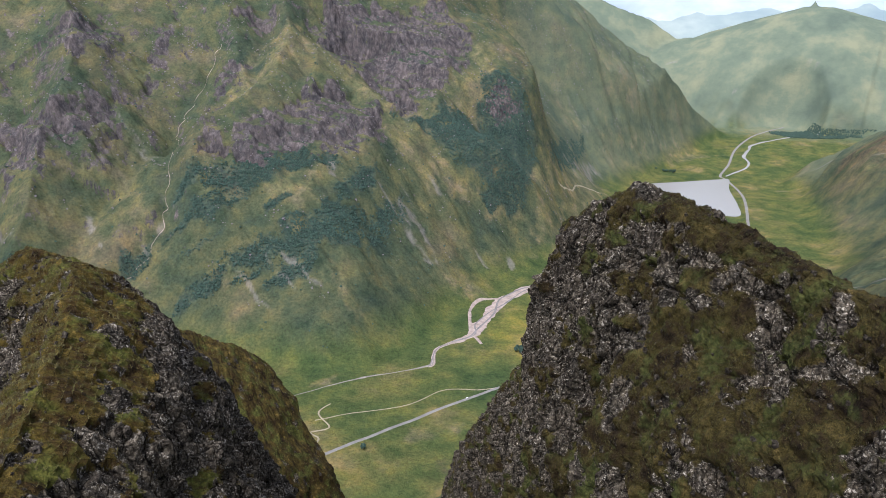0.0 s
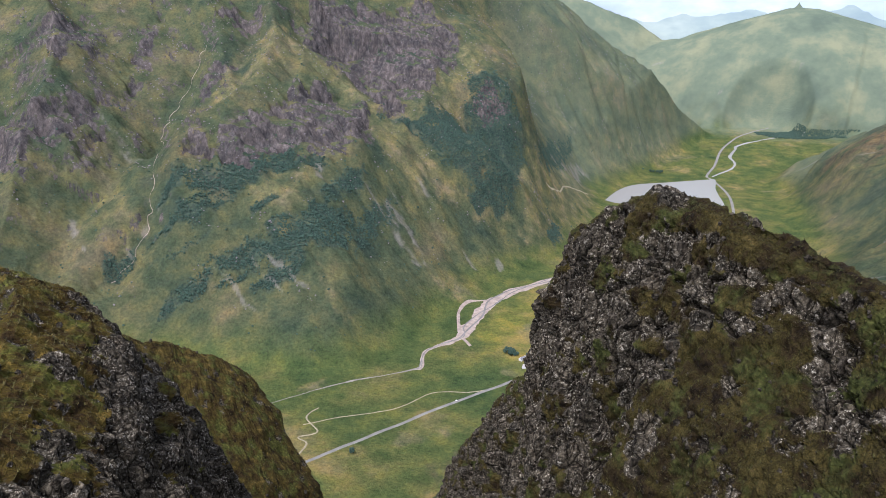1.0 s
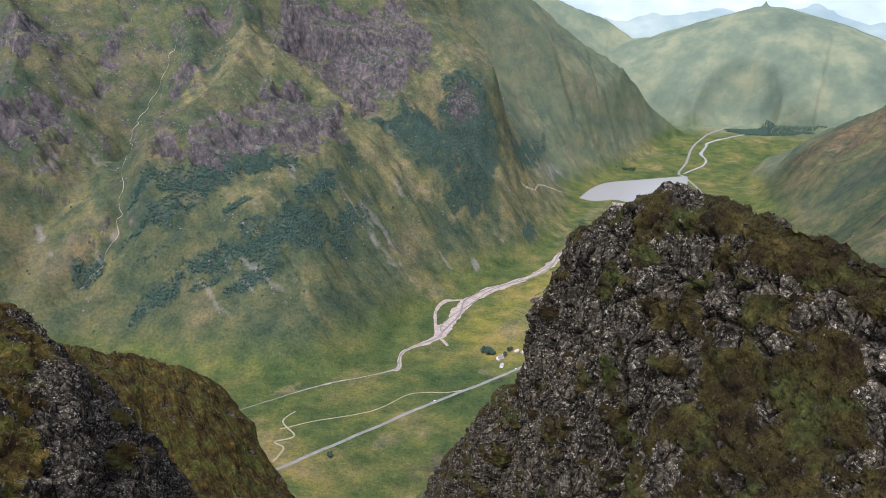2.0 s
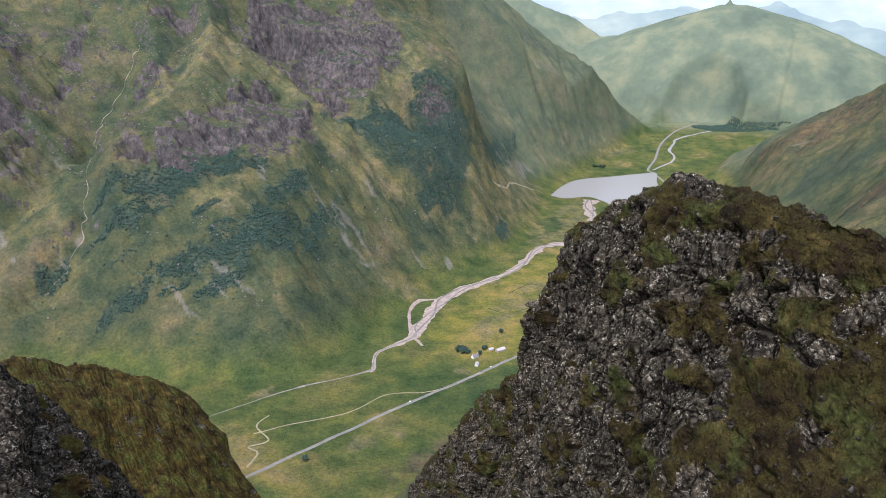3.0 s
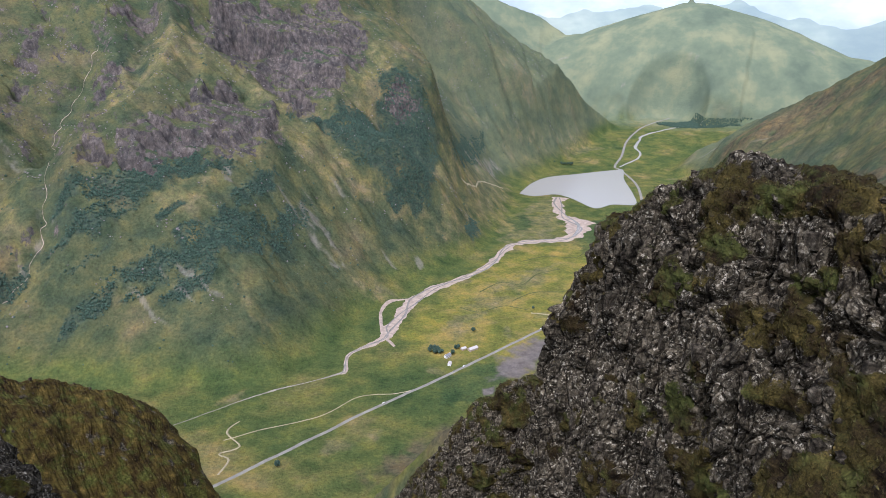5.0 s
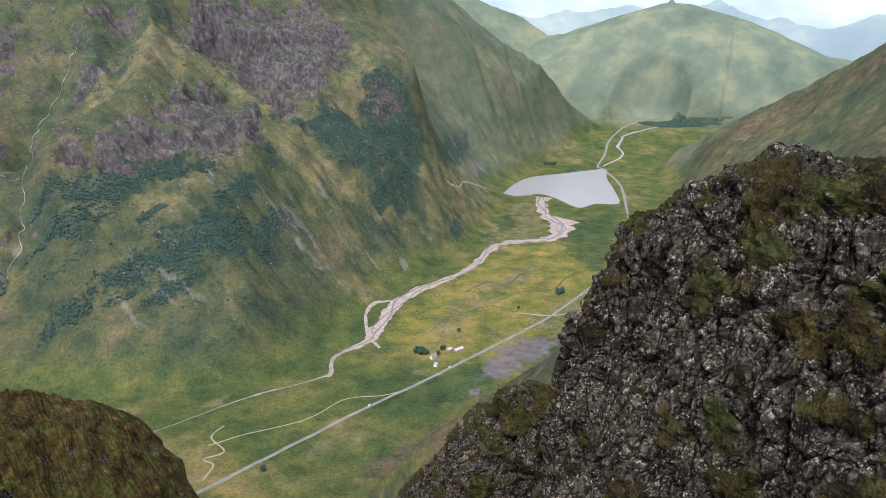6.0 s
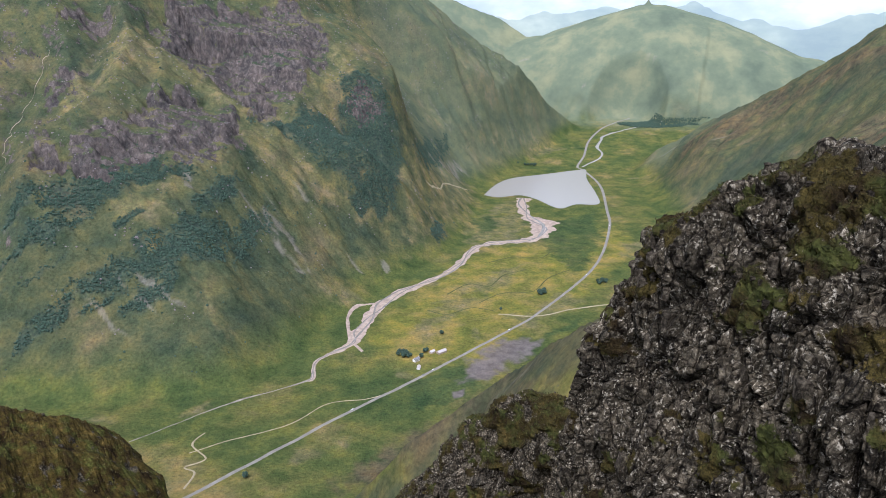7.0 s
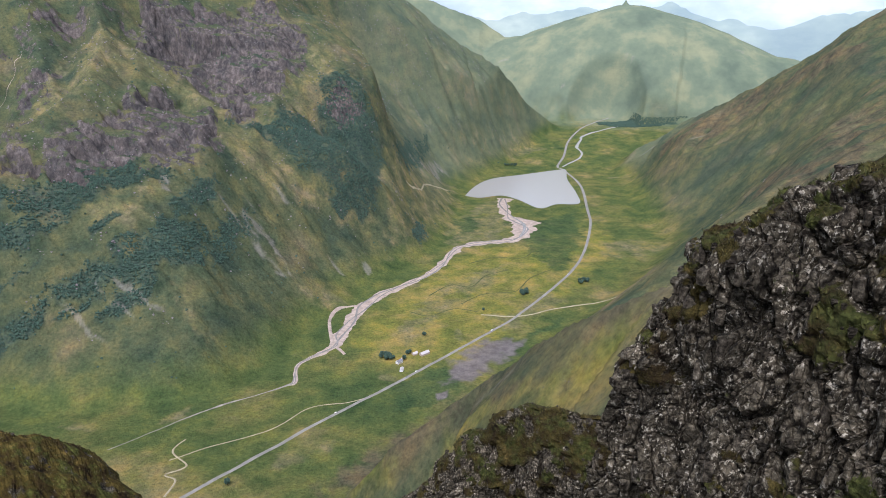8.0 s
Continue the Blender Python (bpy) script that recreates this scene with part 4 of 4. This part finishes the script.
def house(name, x, y, turn, w, d, h, rise, walls, roof, label, windows=0, chimneys=0):
    base = empty(name, pose(x, y, lie(x, y) - 0.2, 0, 0, turn), label, "house" if windows else "barn", "farm buildings")
    a, b = w / 2, d / 2
    co = [(-a, -b, 0), (a, -b, 0), (a, b, 0), (-a, b, 0), (-a, -b, h), (a, -b, h), (a, b, h), (-a, b, h), (-a, 0, h + rise), (a, 0, h + rise)]
    part("wall", co, [(0, 1, 5, 4), (2, 3, 7, 6), (1, 2, 6, 9, 5), (3, 0, 4, 8, 7)], walls, base)
    e, t = 0.45, 0.25
    for sgn in (-1, 1):
        k = sgn * (b + e)
        drop = rise * e / b
        low, top = h - drop, h + rise
        co = [(-a - e, k, low), (a + e, k, low), (a + e, 0, top), (-a - e, 0, top), (-a - e, k, low + t), (a + e, k, low + t), (a + e, 0, top + t), (-a - e, 0, top + t)]
        part("roof_slope", co, [(0, 1, 2, 3), (4, 5, 6, 7), (0, 1, 5, 4), (1, 2, 6, 5), (2, 3, 7, 6), (3, 0, 4, 7)], roof, base)
    for i in range(chimneys):
        cx = (-a + 0.8) if i == 0 else a - 0.8
        part("chimney", *box(cx - 0.5, -0.5, h + rise - 0.6, cx + 0.5, 0.5, h + rise + 1.3), walls, base)
    for i in range(windows):
        wx = -a + (i + 0.7) * w / (windows + 0.4)
        for sgn in (-1, 1):
            part("window", *box(wx - 0.6, sgn * b - 0.06, 1.2, wx + 0.6, sgn * b + 0.06, 2.6), GLASS, base)
    part("door", *box(-0.6, -b - 0.08, 0, 0.6, -b + 0.05, 2.1), TIMBER, base)
    return base


house("cottage", 376, 1314, 28, 15, 8, 5.2, 3.4, WALLS, ROOF, "white cottage with a grey slate roof beside dark trees", 4, 2)
house("barn", 440, 1333, 20, 22, 10, 4.6, 3.0, TIMBER, RUST, "long barn with a pale tin roof near the road")
house("barn", 420, 1340, 20, 12, 8, 4.0, 2.6, TIMBER, RUST, "short barn with a pale tin roof near the road")
house("shed", 371, 1281, 65, 13, 7, 3.4, 2.4, WALLS, RUST, "small white shed with a pale roof")


def car_model(paint, label):
    base = empty("car", Matrix(), label, "car", "cars on the road")
    body = [(-0.9, -2.2, 0.35), (0.9, -2.2, 0.35), (0.9, 2.2, 0.35), (-0.9, 2.2, 0.35), (-0.9, -2.2, 0.9), (0.9, -2.2, 0.95), (0.9, 2.2, 0.8), (-0.9, 2.2, 0.8)]
    six = [(0, 1, 2, 3), (4, 5, 6, 7), (0, 1, 5, 4), (1, 2, 6, 5), (2, 3, 7, 6), (3, 0, 4, 7)]
    part("body", body, six, paint, base)
    part("cabin", [(-0.85, -1.9, 0.9), (0.85, -1.9, 0.9), (0.85, 1.0, 0.85), (-0.85, 1.0, 0.85), (-0.7, -1.4, 1.5), (0.7, -1.4, 1.5), (0.7, 0.3, 1.5), (-0.7, 0.3, 1.5)], six, paint, base)
    part("windscreen", [(-0.65, 0.98, 0.9), (0.65, 0.98, 0.9), (0.6, 0.36, 1.46), (-0.6, 0.36, 1.46)], [(0, 1, 2, 3)], GLASS, base)
    for wx in (-0.85, 0.85):
        for wy in (-1.4, 1.4):
            ring = [(wx + k, wy + 0.34 * math.cos(i * math.pi / 5), 0.34 + 0.34 * math.sin(i * math.pi / 5)) for k in (-0.12, 0.12) for i in range(10)]
            part("wheel", ring, [tuple(range(10)), tuple(range(10, 20))] + [(i, (i + 1) % 10, 10 + (i + 1) % 10, 10 + i) for i in range(10)], RUBBER, base)
    return base


WHITE_PAINT = plain("white_car_paint", (0.8, 0.8, 0.8), 0.3, 0.03)
DARK_PAINT = plain("dark_car_paint", (0.08, 0.09, 0.11), 0.3, 0.1)
white_car = car_model(WHITE_PAINT, "white car driving along the glen road")
dark_car = car_model(DARK_PAINT, "dark car on the glen road beside the farm")
for i, (x, y, turn) in enumerate([(629, 1390, -61), (397, 1264, -60), (371, 1249, -60), (985, 1648, -47), (1300, 2034, -35), (203, 1158, -62)]):
    model = white_car if i != 2 else dark_car
    m = pose(x, y, lie(x, y) + 1.25, 0, 0, turn)
    if i in (0, 2):
        model.matrix_world = m
    else:
        copy_thing(model, m)


# ---- trees ----
def lump(r, gen, squash=0.8):
    """A small irregular clump: a jittered octahedron-like solid of 18 corners."""
    pts = []
    for el in (-0.9, -0.2, 0.5):
        for k in range(5):
            az = (k + 0.5 * el) * 2 * math.pi / 5
            pts.append((math.cos(az) * math.cos(el), math.sin(az) * math.cos(el), math.sin(el)))
    pts += [(0, 0, 1), (0, 0, -1)]
    co = np.array(pts) * (r * (0.7 + 0.6 * gen.random((17, 1)))) * (1, 1, squash)
    f = []
    for ring in (0, 5):
        for k in range(5):
            f += [(ring + k, ring + (k + 1) % 5, ring + 5 + (k + 1) % 5), (ring + k, ring + 5 + (k + 1) % 5, ring + 5 + k)]
    f += [(10 + k, 10 + (k + 1) % 5, 15) for k in range(5)] + [((k + 1) % 5, k, 16) for k in range(5)]
    return co, np.array(f)


def scatter(name, places, sizes, gen, material, label, squash=0.8, lumps=12):
    """Many clumps as one object."""
    kinds = [lump(1.0, gen, squash) for _ in range(lumps)]
    cos, fs, at = [], [], 0
    for p, r in zip(places, sizes):
        co, f = kinds[gen.integers(lumps)]
        a = gen.random() * 6.283
        rot = np.array([[math.cos(a), -math.sin(a), 0], [math.sin(a), math.cos(a), 0], [0, 0, 1]])
        cos.append(co @ rot.T * r + p)
        fs.append(f + at)
        at += len(co)
    ob = quads(name, np.concatenate(cos), np.concatenate(fs), material, smooth=False)
    return tagged(ob, label, "scrub", kind="stuff")


def tree_model(seed, tall, wide, label):
    gen = np.random.default_rng(seed)
    base = empty("tree", Matrix(), label, "tree", "trees on the glen floor")
    n = 7
    co = [(0.35 * k * math.cos(i * 6.283 / n), 0.35 * k * math.sin(i * 6.283 / n), z) for k, z in ((1.2, 0), (0.8, tall * 0.3), (0.25, tall * 0.8)) for i in range(n)]
    part("trunk", co, [(r * n + i, r * n + (i + 1) % n, r * n + n + (i + 1) % n, r * n + n + i) for r in (0, 1) for i in range(n)], BARK, base)
    p = gen.normal(size=(150, 3))
    p /= np.linalg.norm(p, axis=1, keepdims=True)
    p *= gen.random((150, 1)) ** 0.4 * (wide, wide, tall * 0.38)
    p[:, 2] += tall * 0.62
    kinds = [lump(1.0, gen) for _ in range(6)]
    cos, fs, at = [], [], 0
    for q in p:
        c, f = kinds[gen.integers(6)]
        cos.append(c * (0.6 + 0.7 * gen.random()) + q)
        fs.append(f + at)
        at += len(c)
    crown = quads("crown", np.concatenate(cos), np.concatenate(fs), LEAF, smooth=False)
    crown.parent = base
    return base


wood = [tree_model(3, 13, 4.6, "dark green leafy tree standing on the glen floor"), tree_model(4, 11, 5.2, "broad dark tree standing on the glen floor"), tree_model(5, 9, 3.6, "small dark tree standing on the glen floor")]
gen = np.random.default_rng(12)
spots = [(358 + gen.normal() * 7, 1346 + gen.normal() * 8) for _ in range(16)] + [(405, 1345), (412, 1350), (390, 1322)]
spots += [(800 + gen.normal() * 12, 1566 + gen.normal() * 6) for _ in range(14)] + [(998 + gen.normal() * 11, 1584 + gen.normal() * 7) for _ in range(10)]
spots += [(1435 + gen.normal() * 28, 2962 + gen.normal() * 10) for _ in range(14)] + [(-2, 985), (470, 1420), (655, 1500)]
for i, (x, y) in enumerate(spots):
    m = pose(x, y, lie(x, y) - 0.3, 0, 0, i * 77)
    if i < 3:
        wood[i].matrix_world = m
    else:
        copy_thing(wood[i % 3], m)

# birch and scrub in bands along the slopes, and the plantation beyond the lake
x, y = gen.uniform(-900, 1250, 420000), gen.uniform(1250, 3100, 420000)
thick = cover("wood", x, y) * step(-0.75, 0.15, fbm(flat(x, y, 30, 40), 4) + 0.25)
keep = (thick > gen.random(len(x)) ** 0.6) | (gen.random(len(x)) < 0.004)
x, y = x[keep], y[keep]
z = height(x, y)
grow = np.flatnonzero(z - floor_height(x, y) > 22)[:15000]
scrub = scatter("scrub", np.stack([x, y, z + 1.2], -1)[grow], 1.3 + 2.0 * gen.random(len(grow)) ** 1.5, gen, LEAF, "dark birch scrub in bands across the mountainside", 0.85)
x, y = gen.uniform(2150, 2800, 16000), gen.uniform(3120, 3480, 16000)
u, v = (x - 2430) * 0.93 - (y - 3310) * 0.36, (x - 2430) * 0.36 + (y - 3310) * 0.93
inside = ((u / 270) ** 2 + (v / 85) ** 2 + 0.5 * fbm(flat(x, y, 80, 2), 3) < 0.8)
inside &= height(x, y) - floor_height(x, y) < 40
plantation = scatter("plantation", np.stack([x, y, height(x, y) + 2], -1)[inside], gen.uniform(2.0, 3.4, inside.sum()), gen, LEAF, "dark conifer plantation beyond the lake", 1.3)

OUTCROP = plain("outcrop_rock", (0.19, 0.165, 0.16), 0.95, 0.5, 0.35)
xy = np.stack([gen.uniform(-1200, 1500, 60000), gen.uniform(1350, 3400, 60000)], -1)
x, y = xy[:, 0], xy[:, 1]
z = height(x, y)
above = z - floor_height(x, y)
keep = (fbm(flat(x, y, 75, 61), 4) + 0.35 * step(250, 420, above) > 0.42) & (above > 80)
outcrops = scatter("outcrops", np.stack([x, y, z], -1)[keep][:6000], gen.uniform(0.7, 2.6, keep.sum())[:6000] ** 1.15, gen, OUTCROP, "grey rock outcrops and boulders strewn over the mountainside", 0.8)
outcrops["category"] = "rocks"


# ---- stones and grass on the crags ----
def stone_meshes(count):
    """Blocks with knocked-off corners."""
    gen = np.random.default_rng(5)
    out = []
    for i in range(count):
        bm = bmesh.new()
        for sx in (-1, 1):
            for sy in (-1, 1):
                for sz in (-1, 1):
                    for axis in range(3):
                        p = np.array((sx * 0.5, sy * 0.42, sz * 0.5))
                        p[axis] *= 0.55 + 0.35 * gen.random()
                        bm.verts.new(p * gen.uniform(0.82, 1.08, 3))
        bmesh.ops.convex_hull(bm, input=bm.verts)
        bmesh.ops.delete(bm, geom=[v for v in bm.verts if not v.link_faces], context="VERTS")
        me = bpy.data.meshes.new("stone")
        bm.to_mesh(me)
        bm.free()
        me.materials.append(STONE)
        out.append(me)
    return out


def stone_material():
    m, n, l, b = nodes_of("lichened_stone")
    info = n.new("ShaderNodeObjectInfo")
    base = ramp(n, l, info.outputs["Random"], [(0.0, (0.60, 0.58, 0.56)), (1.0, (1.25, 1.22, 1.2))])
    geo = n.new("ShaderNodeNewGeometry")
    place = geo.outputs["Position"]
    coat = n.new("ShaderNodeTexNoise")
    coat.inputs["Scale"].default_value, coat.inputs["Detail"].default_value, coat.inputs["Roughness"].default_value = 3.2, 12, 0.70
    l.new(place, coat.inputs["Vector"])
    col = ramp(n, l, coat.outputs["Fac"], [(0.38, (0.011, 0.009, 0.006)), (0.48, (0.042, 0.035, 0.024)), (0.58, (0.100, 0.085, 0.060)), (0.70, (0.28, 0.25, 0.19))])
    l.new(mix(n, l, 1.0, col, base, "MULTIPLY"), b.inputs["Base Color"])
    b.inputs["Roughness"].default_value = 0.9
    b.inputs["Specular IOR Level"].default_value = 0.08
    bump(n, l, b, coat.outputs["Fac"], 0.9, 0.2)
    return m


STONE = stone_material()
STONES = stone_meshes(9)


def strew(parent, co, moss, count, size, seed, low, high):
    """Stones wedged into the open rock of a crag, between two heights."""
    gen = np.random.default_rng(seed)
    p, k = co.reshape(-1, 3), moss.ravel()
    ok = np.flatnonzero((k < 0.5) & (p[:, 2] > low) & (p[:, 2] < high))
    for i in gen.choice(ok, count, replace=False):
        ob = new("stone", STONES[gen.integers(len(STONES))])
        s = size * (0.45 + 1.1 * gen.random() ** 2)
        ob.matrix_world = Matrix.LocRotScale(p[i] - (0, 0, 0.55 * s), Euler((gen.normal() * 0.14, gen.normal() * 0.14, 0.5 + gen.normal() * 0.5)), (s, s * (0.7 + 0.5 * gen.random()), s * (1.0 + 1.3 * gen.random())))
        ob.parent = parent


def grass_material(name, stops):
    m, n, l, b = nodes_of(name)
    geo = n.new("ShaderNodeNewGeometry")
    l.new(ramp(n, l, geo.outputs["Random Per Island"], stops), b.inputs["Base Color"])
    b.inputs["Roughness"].default_value = 0.9
    b.inputs["Specular IOR Level"].default_value = 0.2
    return m


# ochre blades, lightened beyond their own colour to look sunlit
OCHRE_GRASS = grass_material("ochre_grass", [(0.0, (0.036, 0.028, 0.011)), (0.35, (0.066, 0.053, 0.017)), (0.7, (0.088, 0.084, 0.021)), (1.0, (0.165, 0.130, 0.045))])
GRASS = grass_material("hill_grass", [(0.0, (0.022, 0.016, 0.007)), (0.35, (0.038, 0.028, 0.009)), (0.7, (0.048, 0.052, 0.012)), (1.0, (0.105, 0.085, 0.028))])


def tufts(name, co, moss, count, size, seed, low, label, material=None):
    """Tufts of seven blades where turf covers the rock."""
    gen = np.random.default_rng(seed)
    p, k = co.reshape(-1, 3), moss.ravel()
    ok = np.flatnonzero((k > 0.55) & (p[:, 2] > low))
    at = p[gen.choice(ok, min(count, len(ok)), replace=False)]
    n, blades = len(at), 7
    a = gen.random((n, blades)) * 6.283
    lean = 0.5 + 1.1 * gen.random((n, blades))
    h = size * (0.3 + 0.6 * gen.random((n, blades)))
    foot = at[:, None, :] + np.stack([np.cos(a), np.sin(a), 0 * a - 0.6], -1) * size * 0.12
    w = np.stack([-np.sin(a), np.cos(a), 0 * a], -1) * (size * 0.13)
    tip = foot + np.stack([np.cos(a) * lean, np.sin(a) * lean, np.ones_like(a)], -1) * h[..., None]
    tri = np.stack([foot - w, foot + w, tip], 2).reshape(-1, 3)
    ob = quads(name, tri, np.arange(len(tri)).reshape(-1, 3), material or GRASS, smooth=False)
    return tagged(ob, label, "grass", kind="stuff")


def rubble(name, co, count, size, seed, low, label):
    gen = np.random.default_rng(seed)
    p = co.reshape(-1, 3)
    p = p[p[:, 2] > low]
    at = p[gen.choice(len(p), count, replace=False)]
    clump = 0.5 + 0.9 * fbm(at / 1.6 + seed, 3)
    at = at[clump > gen.random(count)]
    ob = scatter(name, at, size * (0.35 + 1.2 * gen.random(len(at)) ** 2.5), gen, STONE, label, 1.1)
    ob["category"] = "rocks"


rubble("rubble", pin_co, 2600, 0.20, 31, 742, "small pale lichened rocks poking through the turf")
rubble("rubble", left_co, 2400, 0.24, 32, 738, "small grey rocks poking through the crag's turf")
rubble("rubble", low_co, 1500, 0.34, 33, 680, "small dark rocks on the lower crag")
rubble("rubble", spur_co, 1300, 0.36, 34, 665, "small grey rocks strewn over the grassy spur")
tufts("hill_grass", pin_co, pin_moss, 12000, 0.20, 1, 738, "olive and brown grass tufts on the pinnacle's ledges")
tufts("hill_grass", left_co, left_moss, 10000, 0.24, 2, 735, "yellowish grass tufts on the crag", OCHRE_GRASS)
tufts("hill_grass", low_co, low_moss, 7000, 0.34, 3, 670, "dark grass tufts on the lower crag")
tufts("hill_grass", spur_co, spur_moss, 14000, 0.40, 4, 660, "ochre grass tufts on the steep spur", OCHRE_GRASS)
strew(pinnacle, pin_co, pin_moss, 300, 0.48, 21, 745, 772)
strew(left_crag, left_co, left_moss, 260, 0.55, 22, 738, 762)
strew(lower_crag, low_co, low_moss, 160, 0.85, 23, 690, 726)
strew(spur, spur_co, spur_moss, 120, 0.9, 24, 670, 715)
